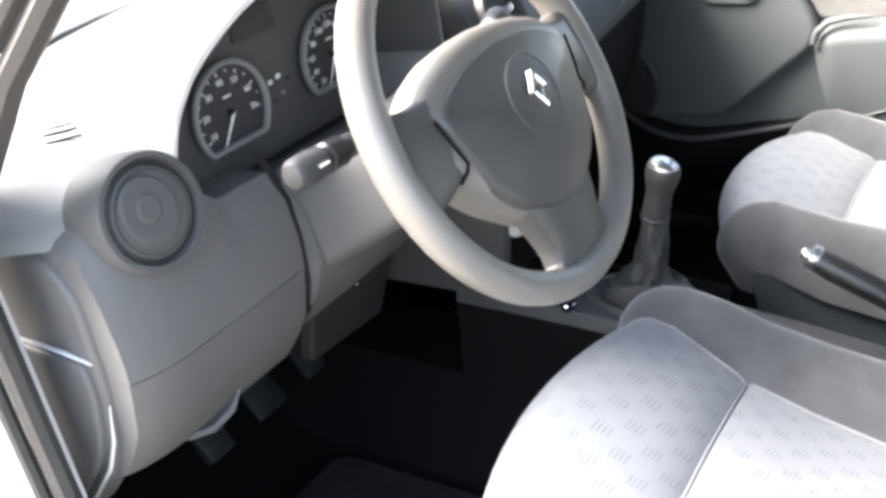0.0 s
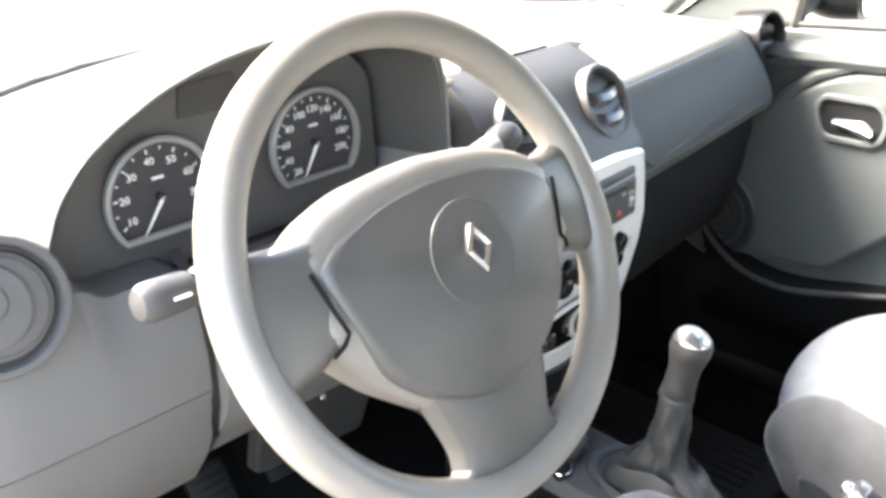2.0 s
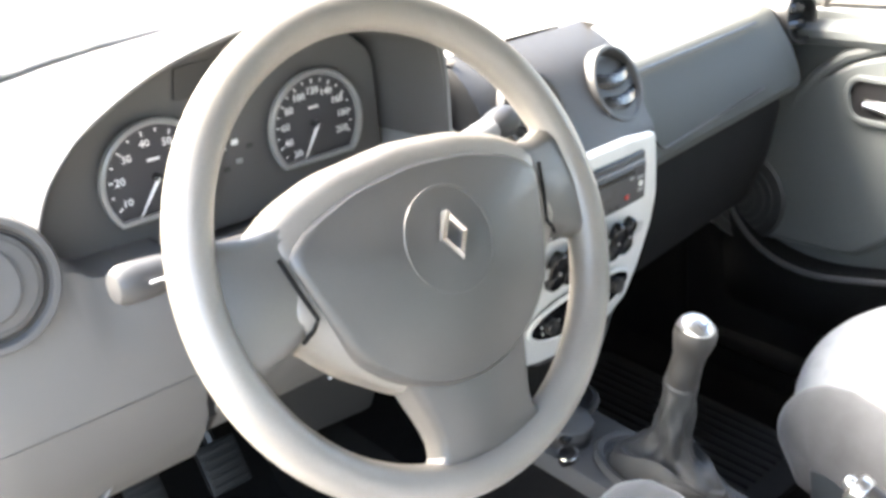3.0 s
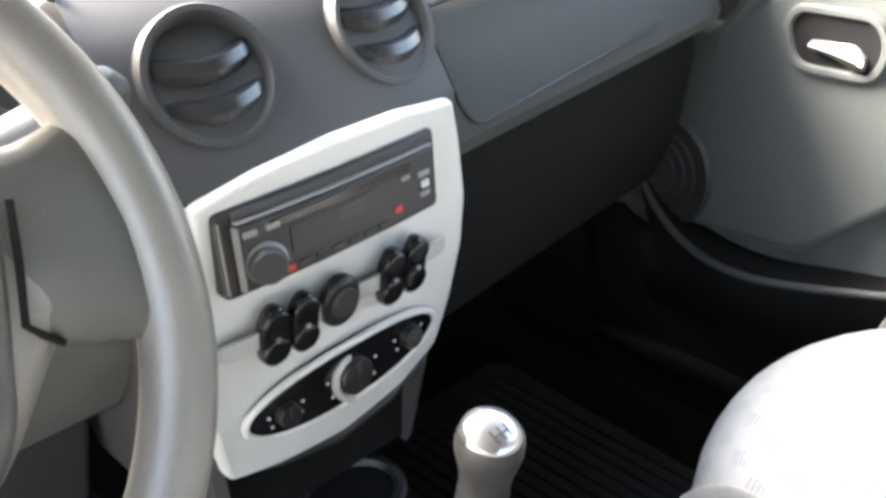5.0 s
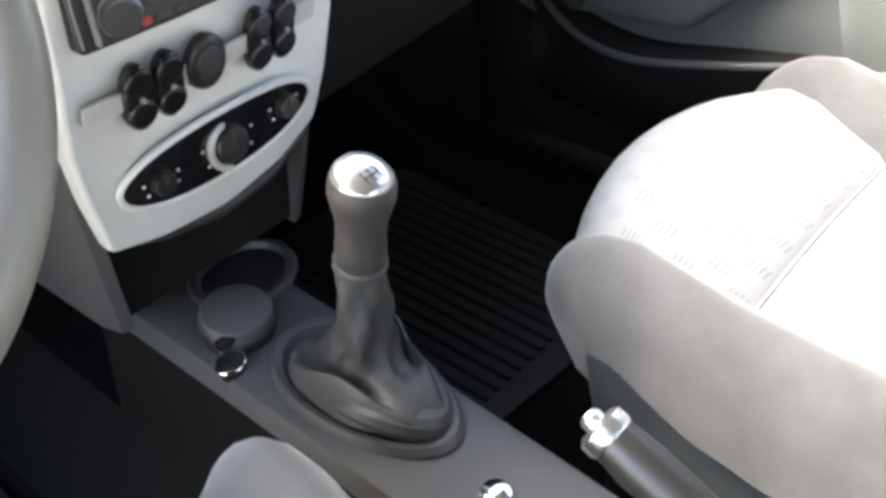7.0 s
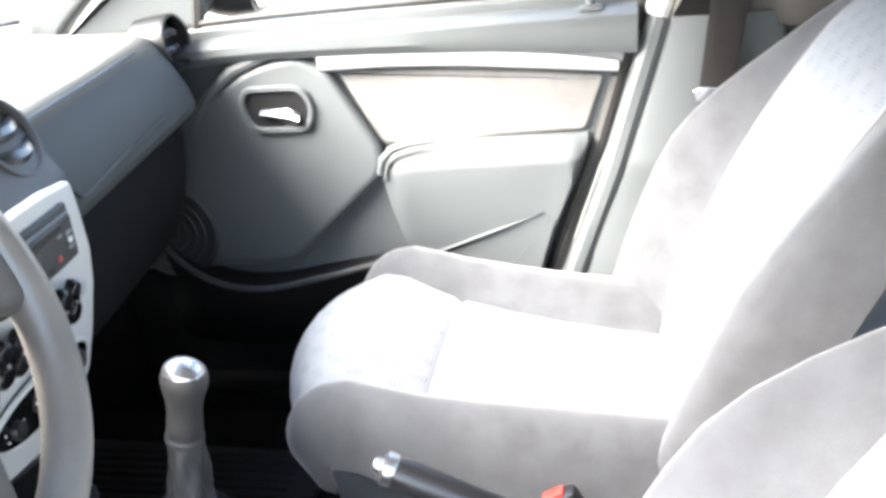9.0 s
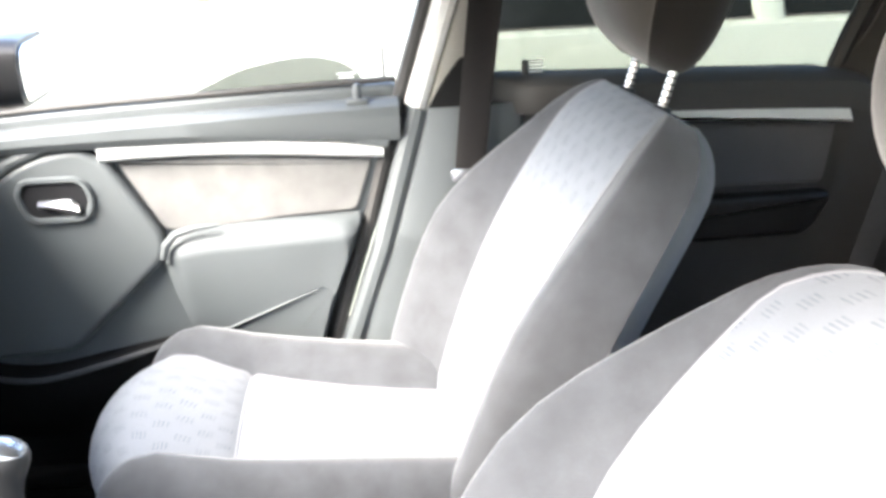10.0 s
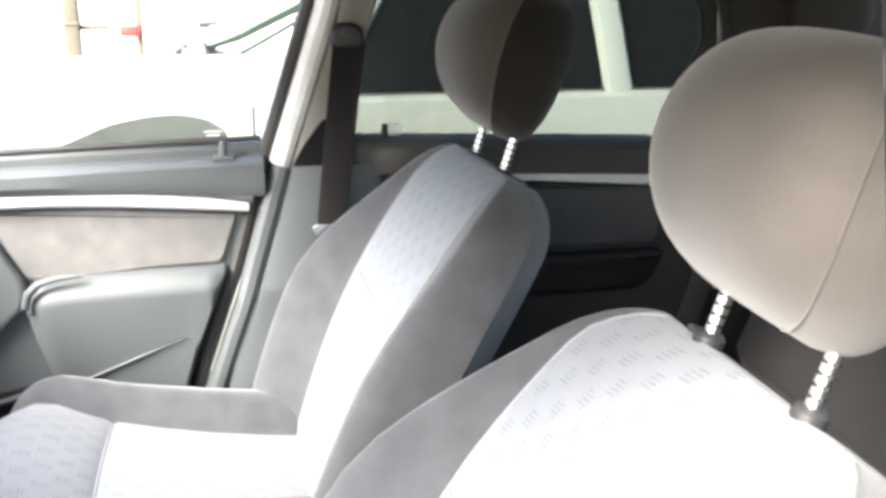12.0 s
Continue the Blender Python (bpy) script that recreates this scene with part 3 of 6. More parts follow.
    # window frame and mirror patch
    part("window_frame", tube([V(0.70, 0.275, 0.880), V(0.694, 0.245, 1.035)], 0.013, n=8, up=(1, 0, 0)), SEAL, root, "black rubber channel of the window")
    part("window_frame", tube([V(0.695, 0.40, 0.96), V(0.690, 0.245, 1.065), V(0.675, 0.13, 1.14), V(0.648, 0.0, 1.22), V(0.632, -0.25, 1.26), V(0.628, -0.50, 1.258)], 0.014, n=8, up=(1, 0, 0)), SEAL, root, "black rubber channel of the window")
    part("window_frame", tube([V(0.70, -0.425, 0.905), V(0.668, -0.505, 1.14), V(0.632, -0.53, 1.255)], 0.014, n=8, up=(1, 0, 0)), SEAL, root, "black rubber channel of the window")
    part("mirror_patch", plate(rounded([(0.50, 0.872), (0.265, 0.884), (0.248, 1.045), (0.30, 1.03)], 0.01), door_side(0.70), -0.004, 0.012, 0.005), DOOR, root, "grey triangular trim inside the mirror")
    return root


front_door()


def rear_door():
    root = thing("door_2", (0.70, -0.9, 0.27), "dark rear door panel with pale strip and tinted window", "door", kind="structure")
    P = door_side(0.70)
    part("panel", plate(rounded([(-0.47, 0.20), (-0.50, 0.60), (-0.53, 0.905), (-1.14, 0.884), (-1.21, 0.80), (-1.14, 0.60), (-1.07, 0.20)], 0.02), P, -0.05, 0.010, 0.008), REARTRIM, root)
    rows = []
    for i in range(25):
        t = i / 24
        y = lerp(-0.535, -1.20, t)
        top = curve([(-1.20, 0.868), (-1.15, 0.886), (-0.58, 0.908), (-0.50, 0.910)], y)
        o = 0.024 * ease(-0.535, -0.64, y) if y > -0.64 else 0.024
        rows.append([V(0.70, y, top), V(0.684, y, top), V(0.676 - 0.6 * o, y, top - 0.005), V(0.672 - o, y, top - 0.016), V(0.671 - o, y, top - 0.040), V(0.676 - o, y, top - 0.062), V(0.70, y, top - 0.062)])
    part("shoulder", grid(rows, close_u=True, caps=True), REARTRIM, root, "dark rounded shoulder under the window")
    part("strip", plate(rounded([(-0.665, 0.829), (-0.665, 0.855), (-0.85, 0.848), (-1.150, 0.825), (-1.158, 0.801), (-0.87, 0.822)], 0.004), P, 0.0, 0.047, 0.003), STRIP, root, "satin strip, paled for the light on it")
    part("cloth_insert", plate(rounded([(-0.62, 0.70), (-0.62, 0.816), (-1.15, 0.794), (-1.13, 0.69)], 0.012), P, 0.0, 0.018, 0.006), REARCLOTH, root, "dark grey velour insert")
    part("armrest", plate(rounded([(-0.64, 0.60), (-0.64, 0.682), (-1.15, 0.680), (-1.10, 0.60)], 0.03), P, 0.0, 0.035, 0.012), BLACK, root)
    part("lock_button", revolve([(0.006, 0), (0.0055, 0.022), (0.0, 0.028)], Matrix.Translation((0.682, -0.610, 0.903)), n=12), DARK, root, "dark lock button")
    win = part("pane", plate([(-0.545, 0.89), (-1.14, 0.875), (-1.19, 1.05), (-1.15, 1.15), (-1.0, 1.24), (-0.58, 1.25)], lambda a, b, d: V(0.705 - d - 0.30 * max(0, b - 0.9), a, b), -0.004, 0.0, 0.0), TINT, root, "tinted rear window pane")
    for i in range(4):
        part("printed_mark", block((0.0006, 0.036 - 0.004 * (i % 2), 0.0022), Matrix.Translation((0.694, -0.625, 0.924 - 0.0055 * i)), 0), MARK, win)
    part("window_frame", tube([V(0.70, -0.545, 0.90), V(0.668, -0.562, 1.10), V(0.632, -0.585, 1.255)], 0.012, n=8, up=(1, 0, 0)), SEAL, root, "black rubber channel of the window")
    part("window_frame", tube([V(0.70, -1.140, 0.885), V(0.69, -1.158, 0.945), V(0.675, -1.180, 1.01), V(0.66, -1.192, 1.065), V(0.64, -1.175, 1.125), V(0.615, -1.12, 1.19), V(0.60, -1.04, 1.235)], 0.016, n=8, up=(1, 0, 0)), SEAL, root, "black rubber channel of the window")
    part("outer_seal", tube([V(0.70, -1.176, 0.880), V(0.688, -1.195, 0.945), V(0.672, -1.218, 1.01), V(0.656, -1.230, 1.07), V(0.634, -1.208, 1.14), V(0.608, -1.148, 1.21)], 0.014, n=8, up=(1, 0, 0)), SEAL, root, "black body seal behind the window")
    return root


rear_door()

# middle pillar: painted edge, black seal, grey lower trim, pale upper trim
edge = [(-0.272, 0.28), (-0.290, 0.44), (-0.362, 0.64), (-0.428, 0.86), (-0.466, 0.98), (-0.510, 1.12), (-0.54, 1.25)]
inn = lambda z: 0.675 - 0.16 * max(0, z - 0.88)
structure("pillar_edge", tube([V(inn(z) + 0.012, y, z) for y, z in [(-0.4295, 0.866)] + edge[4:]], 0.020, n=10, up=(1, 0, 0)), PAINT, "white painted flange of the middle pillar", "pillar")
structure("pillar_flange", tube([V(inn(z) + 0.001, y - 0.004, z) for y, z in edge[:4] + [(-0.429, 0.863)]], 0.019, n=10, up=(1, 0, 0)), DOOR, "rounded grey edge of the lower pillar trim", "pillar")
structure("door_seal", tube([V(inn(z) + 0.018, y + 0.030, z) for y, z in edge], 0.012, n=8, up=(1, 0, 0)), SEAL, "black rubber weather strip on the middle pillar", "seal")
rows = []
for z in (0.26, 0.40, 0.52, 0.632, 0.642, 0.66, 0.75, 0.855, 0.866):
    y0 = curve([(a[1], a[0]) for a in edge], z) - 0.016
    o = 0.006 if z > 0.64 else 0.0
    rows.append([V(inn(z) + 0.02, y0, z), V(inn(z) - 0.012 - o, y0 - 0.006, z), V(inn(z) - 0.020 - o, y0 - 0.03, z), V(inn(z) - 0.020 - o, -0.56, z), V(inn(z) - 0.008, -0.60, z), V(inn(z) + 0.03, -0.61, z)])
structure("pillar_middle_lower", grid(rows, close_u=True, caps=True), DOOR, "grey plastic lower trim of the middle pillar", "pillar")
rows = []
for z in (0.862, 0.92, 1.0, 1.1, 1.2, 1.27):
    y0 = curve([(a[1], a[0]) for a in edge], z) - 0.016
    rows.append([V(inn(z) + 0.02, y0, z), V(inn(z) - 0.008, y0 - 0.006, z), V(inn(z) - 0.014, y0 - 0.02, z), V(inn(z) - 0.012, y0 - 0.058, z), V(inn(z) + 0.02, y0 - 0.066, z)])
structure("pillar_middle_upper", grid(rows, close_u=True, caps=True), LINER, "pale upper trim of the middle pillar", "pillar")

rows = [[V(0.652, -0.450, 0.866), V(0.648, -0.512, 0.866)], [V(0.648, -0.460, 0.885), V(0.644, -0.512, 0.890)], [V(0.644, -0.477, 0.912), V(0.641, -0.512, 0.915)], [V(0.640, -0.500, 0.942), V(0.638, -0.512, 0.945)]]
structure("pillar_gap", grid([r + [p + V(0.012, 0, 0) for p in r[::-1]] for r in rows], close_u=True, caps=True), MATT, "dark curved gap between the pillar trims", "pillar")


# driver's side behind the doorway, and the rear window
mid = [(-0.50, 0.24), (-0.54, 0.60), (-0.592, 0.88), (-0.628, 1.10), (-0.64, 1.26)]
structure("pillar_middle_left", grid([[V(-(inn(z) + 0.05), y, z), V(-(inn(z) - 0.015), y - 0.005, z), V(-(inn(z) - 0.015), y - 0.12, z), V(-(inn(z) + 0.05), y - 0.13, z)] for y, z in mid], close_u=True, caps=True), DOOR, "grey middle pillar beside the driver's seat", "pillar")
# unseen door, added to keep side light out of the rear cabin
ld = thing("door_3", (-0.70, -0.9, 0.27), "unseen rear door added behind the driver to close off light", "door", kind="structure")
part("panel", plate(rounded([(-0.46, 0.20), (-0.50, 0.60), (-0.575, 0.905), (-1.16, 0.892), (-1.20, 0.80), (-1.12, 0.60), (-1.05, 0.20)], 0.02), lambda a, b, d: V(-0.70 + d, a, b), -0.05, 0.010, 0.008), STACK, ld)
part("pane", plate([(-0.585, 0.89), (-1.15, 0.885), (-1.26, 1.13), (-1.0, 1.24), (-0.60, 1.25)], lambda a, b, d: V(-(0.705 - d - 0.30 * max(0, b - 0.9)), a, b), -0.004, 0.0, 0.0), DARKTINT, ld, "unseen rear pane, tinted to limit the light")
for sg in (-1, 1):
    structure("quarter_panel", plate(rounded([(-1.02, 0.17), (-1.13, 0.88), (-1.178, 0.95), (-1.215, 1.07), (-1.188, 1.14), (-1.10, 1.24), (-1.50, 1.24), (-1.80, 0.90), (-1.80, 0.17)], 0.02), lambda a, b, d, s=sg: V(s * (0.72 - d - 0.25 * max(0, b - 0.88)), a, b), 0, 0.03, 0.005), REARTRIM, "dark trim beside the rear bench", "panel")
# unseen too; its tint is set for the rear cabin's light
structure("window_2", grid([[V(x * lerp(0.58, 0.50, t), lerp(-1.80, -1.52, t), lerp(0.86, 1.20, t)) for x in (-1, -0.5, 0, 0.5, 1)] for t in (0, 0.5, 1)]), DARKTINT, "unseen rear window, tinted to limit the light", "rear window")


def seat_belt():
    root = thing("seat_belt", (0.63, -0.55, 0.75), "black seat belt hanging from its anchor on the pillar", "seat belt")
    rows = []
    for i in range(15):
        t = i / 14
        z = lerp(1.072, 0.764, t)
        y = lerp(-0.546, -0.509, t)
        x = 0.628 + 0.004 * math.sin(3 * t)
        w = lerp(0.0265, 0.024, t)
        rows.append([V(x, y + w, z), V(x - 0.004, y + w * 0.5, z), V(x - 0.002, y, z), V(x - 0.004, y - w * 0.5, z), V(x, y - w, z), V(x + 0.003, y - w, z), V(x + 0.002, y, z), V(x + 0.003, y + w, z)])
    part("webbing", grid(rows, close_u=True, caps=True), BELT, root)
    g = axes((0.622, -0.540, 1.080), (0, 1, 0), (0, 0, 1), (-1, 0, 0))
    gd = part("guide", plate(rounded([(-0.030, -0.016), (0.030, -0.016), (0.026, 0.012), (0.012, 0.022), (-0.012, 0.022), (-0.026, 0.012)], 0.012), lambda a, b, d: g @ V(a, b, d), -0.008, 0.010, 0.006), BLACK, root, "black belt guide")
    part("bolt", revolve([(0.009, 0.0), (0.009, 0.014), (0.0, 0.017)], g @ Matrix.Translation((0, 0.006, 0.004)), n=14), DARK, gd)
    part("slider", plate(rounded([(-0.010, -0.03), (0.010, -0.03), (0.010, 0.05), (-0.010, 0.05)], 0.005), lambda a, b, d: g @ V(a - 0.008, b + 0.04, d), -0.012, -0.004, 0.002), LINER, root)
    part("tongue", plate(rounded([(-0.026, -0.010), (0.030, -0.012), (0.034, 0.004), (0.026, 0.010), (-0.026, 0.008)], 0.004), lambda a, b, d: V(0.620 - d, -0.509 + a, 0.764 + b), -0.003, 0.005, 0.002), CHROME, root, "steel buckle tongue")
    # belt end running down the pillar foot
    part("lower_webbing", grid([[V(0.64, -0.489, z), V(0.634, -0.509, z), V(0.64, -0.530, z), V(0.646, -0.509, z)] for z in (0.757, 0.60, 0.45, 0.30)], close_u=True, caps=True), BELT, root)


seat_belt()


def side_mirror():
    root = thing("side_mirror", (0.74, 0.28, 0.90), "black plastic door mirror outside the passenger window", "mirror")
    rows = []
    for i in range(9):
        t = i / 8
        s = 1.15 * curve([(0, 0.95), (0.4, 1.0), (0.75, 0.82), (1, 0.25)], t)
        y = lerp(0.215, 0.345, t)
        rows.append([V(0.87 + p[0] * s, y, 0.932 + p[1] * s) for p in rounded([(-0.075, -0.052), (0.085, -0.05), (0.095, 0.0), (0.08, 0.054), (-0.07, 0.05)], 0.035, 5)])
    part("housing", grid(rows, close_u=True, caps=True), BLACK, root)
    part("mirror_glass", plate(rounded([(-0.066, -0.044), (0.076, -0.042), (0.084, 0.0), (0.07, 0.046), (-0.06, 0.042)], 0.03), lambda a, b, d: V(0.87 + 1.1 * a, 0.214 - d, 0.932 + 1.1 * b), 0, 0.003, 0.001), CHROME, root, "silvered mirror glass")
    part("foot", tube([V(0.72, 0.30, 0.905), V(0.77, 0.30, 0.905), V(0.81, 0.295, 0.92)], [0.028, 0.024, 0.022], n=10), STACK, root)


side_mirror()


# ---- dashboard ----
def lip_y(x):
    """How far back the dashboard's upper edge stands."""
    return curve([(-0.70, 0.40), (-0.66, 0.335), (-0.60, 0.300), (-0.45, 0.290), (-0.12, 0.262), (0.0, 0.245), (0.13, 0.250), (0.30, 0.268), (0.50, 0.292), (0.62, 0.325), (0.70, 0.40)], x)


def top_z(x, y):
    base = lerp(0.893, 0.912, ease(0.25, 0.85, y))
    return base - 0.05 * ease(0.60, 0.70, abs(x)) + 0.004 * math.sin(6 * x) + 0.018 * ease(0.32, 0.42, y) * ease(-0.50, -0.56, x) * (1 - ease(0.55, 0.75, y))


dash = thing("dashboard", (0, 0.5, 0.55), "grey moulded plastic car dashboard with matt top pad", "dashboard")
rows = []
for i in range(23):
    t = i / 22
    row = []
    for j in range(61):
        x = -0.69 + 1.38 * j / 60
        y = lerp(lip_y(x), 0.885 - 0.75 * x * x, t)
        drop = 0.012 * (1 - min(1, t / 0.06)) ** 2
        under = ease(-0.548, -0.521, x) * (1 - ease(-0.155, -0.128, x)) * (1 - ease(0.44, 0.56, y))
        row.append(V(x, y, top_z(x, y) - drop - 0.11 * under))
    rows.append(row)
part("top_pad", grid(rows), DASH_TOP, dash, "grey grained top pad, windscreen light put into its pale colour")


def face(x0, x1, prof, n, name, mat, label="", shift=None, caps=True):
    """A front panel: the profile (y, z) is swept from x0 to x1."""
    rows = []
    for i in range(n + 1):
        x = lerp(x0, x1, i / n)
        s = shift(x) if shift else 0.0
        rows.append([V(x, y + s, z) for y, z in prof])
    return part(name, grid(rows, close_u=True, caps=caps), mat, dash, label)


# driver's outer panel with the side vent, and the cover below it
left_prof = [(0.304, 0.886), (0.296, 0.872), (0.288, 0.85), (0.276, 0.80), (0.270, 0.755), (0.271, 0.7205), (0.274, 0.7195), (0.36, 0.7195), (0.42, 0.75), (0.36, 0.865)]
turn = lambda x: 0.05 * (1 - math.sqrt(max(0.0, 1 - (max(0.0, -0.600 - x) / 0.09) ** 2)))
notch = lambda x: curve([(-0.672, 0.842), (-0.660, 0.858), (-0.640, 0.873), (-0.615, 0.883), (-0.595, 0.886), (-0.565, 0.886), (-0.544, 0.876), (-0.512, 0.838), (-0.48, 0.834), (-0.43, 0.832)], x)
rows = []
for i in range(33):
    x = lerp(-0.668, -0.432, i / 32)
    rows.append([V(x, y + turn(x) + 0.4 * max(0, z - notch(x)), min(z, notch(x) - 0.02 * (y - 0.29))) for y, z in left_prof])
part("outer_panel", grid(rows, close_u=True, caps=True), DASH, dash, "grained grey panel round the side vent")
rows = []
for i in range(25):
    x = lerp(-0.668, -0.432, i / 24)
    rows.append([V(x, y + turn(x), z) for y, z in ((0.2722, 0.7188), (0.2755, 0.70), (0.285, 0.66), (0.300, 0.634), (0.318, 0.610), (0.330, 0.594), (0.345, 0.587), (0.40, 0.595), (0.45, 0.7188))])
part("lower_cover", grid(rows, close_u=True, caps=True), DASH, dash, "hinged lower cover")
# side end of the dashboard with its snap-on cap
END = rounded([(0.355, 0.846), (0.318, 0.815), (0.318, 0.70), (0.345, 0.612), (0.440, 0.505), (0.62, 0.50), (0.72, 0.80), (0.70, 0.846)], [0.01, 0.04, 0.08, 0.06, 0.04, 0.03, 0.03, 0.01], 5)
part("end_panel", plate(END, lambda a, b, d: V(-0.664 - d, a, b), -0.02, 0.010, 0.008), DASH, dash, "grey end panel of the dashboard")
part("end_cap", plate(rounded([(0.445, 0.744), (0.335, 0.738), (0.332, 0.70), (0.358, 0.618), (0.445, 0.525), (0.58, 0.52), (0.58, 0.744)], [0.01, 0.012, 0.05, 0.05, 0.03, 0.02, 0.02]), lambda a, b, d: V(-0.670 - d, a, b), -0.002, 0.010, 0.005), DASH, dash, "snap-on end cap with drawn edge highlights")
# silver threads drawn in for the highlights along the cap's edges
part("cap_glint", tube([V(-0.678, 0.440, 0.749), V(-0.679, 0.40, 0.749), V(-0.677, 0.36, 0.746), V(-0.674, 0.326, 0.738)], [0.0008, 0.0022, 0.0026, 0.0012], n=6), SILVER, dash, "edge highlight drawn in silver")
part("cap_glint", tube([V(-0.672, 0.325, 0.69), V(-0.675, 0.335, 0.645), V(-0.676, 0.356, 0.606), V(-0.677, 0.40, 0.555), V(-0.677, 0.435, 0.525)], [0.0008, 0.0018, 0.0022, 0.0018, 0.0008], n=6), SILVER, dash, "edge highlight drawn in silver")
part("bonnet_lever", tube([V(-0.590, 0.342, 0.588), V(-0.565, 0.330, 0.586), V(-0.540, 0.322, 0.596), V(-0.521, 0.318, 0.618)], [0.008, 0.010, 0.009, 0.004], n=8, flat=0.6), DASH, dash, "grey pull lever under the cover")

# column surround: a broad panel swelling towards the knees
rows = []
for i in range(25):
    t = i / 24
    x = lerp(-0.424, -0.118, t)
    k = math.sin(math.pi * min(1, t * 1.2 + 0.05)) ** 0.8
    prof = [(0.372, 0.800), (0.330, 0.818), (0.300, 0.826), (0.282, 0.816), (0.262 - 0.006 * k, 0.775), (0.256 - 0.012 * k, 0.730), (0.268 - 0.006 * k, 0.690), (0.296, 0.648), (0.318, 0.624), (0.40, 0.63), (0.46, 0.80)]
    rows.append([V(x, y, z) for y, z in prof])
part("column_surround", grid(rows, close_u=True, caps=True), DASH, dash, "smooth grey panel round the steering column")
part("panel_gap", grid([[V(-0.4335, y, z), V(-0.4225, y, z)] for y, z in [(0.31, 0.85), (0.292, 0.83), (0.277, 0.80), (0.272, 0.755), (0.274, 0.70), (0.286, 0.66), (0.306, 0.634), (0.322, 0.620)]]), BLACK, dash, "dark gap between two panels", 0)
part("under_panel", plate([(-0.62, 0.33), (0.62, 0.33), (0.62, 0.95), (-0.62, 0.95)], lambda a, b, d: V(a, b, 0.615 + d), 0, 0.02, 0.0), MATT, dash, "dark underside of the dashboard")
for x, y, z in ((-0.245, 0.385, 0.600), (-0.215, 0.398, 0.560)):
    part("screw", revolve([(0.005, 0), (0.004, 0.003), (0, 0.0035)], axes((x, y, z), (1, 0, 0), (0, 0.5, 0.86), (0, -0.86, 0.5)), n=10), CHROME, dash, "small bright screw")
# lifted from black to charcoal, with the footwell's haze in the colour
part("knee_bolster", plate(rounded([(-0.30, 0.47), (-0.125, 0.45), (-0.115, 0.60), (-0.31, 0.615)], 0.015), lambda a, b, d: V(a, 0.40 - d + 0.35 * (0.62 - b), b), 0, 0.02, 0.006), STACK, dash, "dark lower panel with two screws")
# slots in the top pad for the side window
for i in range(3):
    y = 0.446 + 0.020 * i
    part("demister_slot", block((0.036 - 0.003 * i, 0.0035, 0.003), Matrix.Translation((-0.574 + 0.012 * i, y - 0.04, top_z(-0.574 + 0.012 * i, y - 0.04) + 0.0012)) @ Matrix.Rotation(radians(-32), 4, "Z"), 0.001), BLACK, dash, "dark demister slot", 0)

# passenger's side: bulging upper panel, glovebox below
pas = lambda x: 0.115 * (x - 0.15) + 0.05 * ease(0.57, 0.665, x)
face(0.130, 0.645, [(0.262, 0.890), (0.250, 0.886), (0.238, 0.872), (0.218, 0.845), (0.200, 0.812), (0.193, 0.790), (0.197, 0.778), (0.212, 0.772), (0.34, 0.78), (0.40, 0.88)], 26, "passenger_panel", PANEL, "smooth grey panel bulging over the glovebox", pas)
part("panel_seam", tube([V(x, 0.243 + pas(x), 0.884) for x in [0.165 + 0.34 * i / 12 for i in range(13)]], 0.0022, n=5), BLACK, dash, "dark seam of the upper panel")
seam = [(0.158, 0.88), (0.150, 0.85), (0.152, 0.812), (0.165, 0.797), (0.30, 0.802), (0.45, 0.806), (0.52, 0.812)]
def on_panel(x, z):
    return V(x, curve([(0.778, 0.197), (0.790, 0.193), (0.812, 0.200), (0.845, 0.218), (0.872, 0.238), (0.886, 0.250)], z) + pas(x) - 0.0005, z)
sp = rounded([Vector(p) for p in seam], 0.01, 3)
part("panel_seam", tube([on_panel(*p) for p in sp[:-5]], 0.0016, n=5), BLACK, dash, "fine seam of the airbag cover")
# own near-black instead of the panel's charcoal: shade is put into the colour
face(0.130, 0.640, [(0.225, 0.770), (0.222, 0.74), (0.235, 0.66), (0.262, 0.585), (0.30, 0.56), (0.42, 0.57), (0.42, 0.77)], 18, "glovebox", MATT, "closed glovebox, its black holding the footwell's shade", pas)


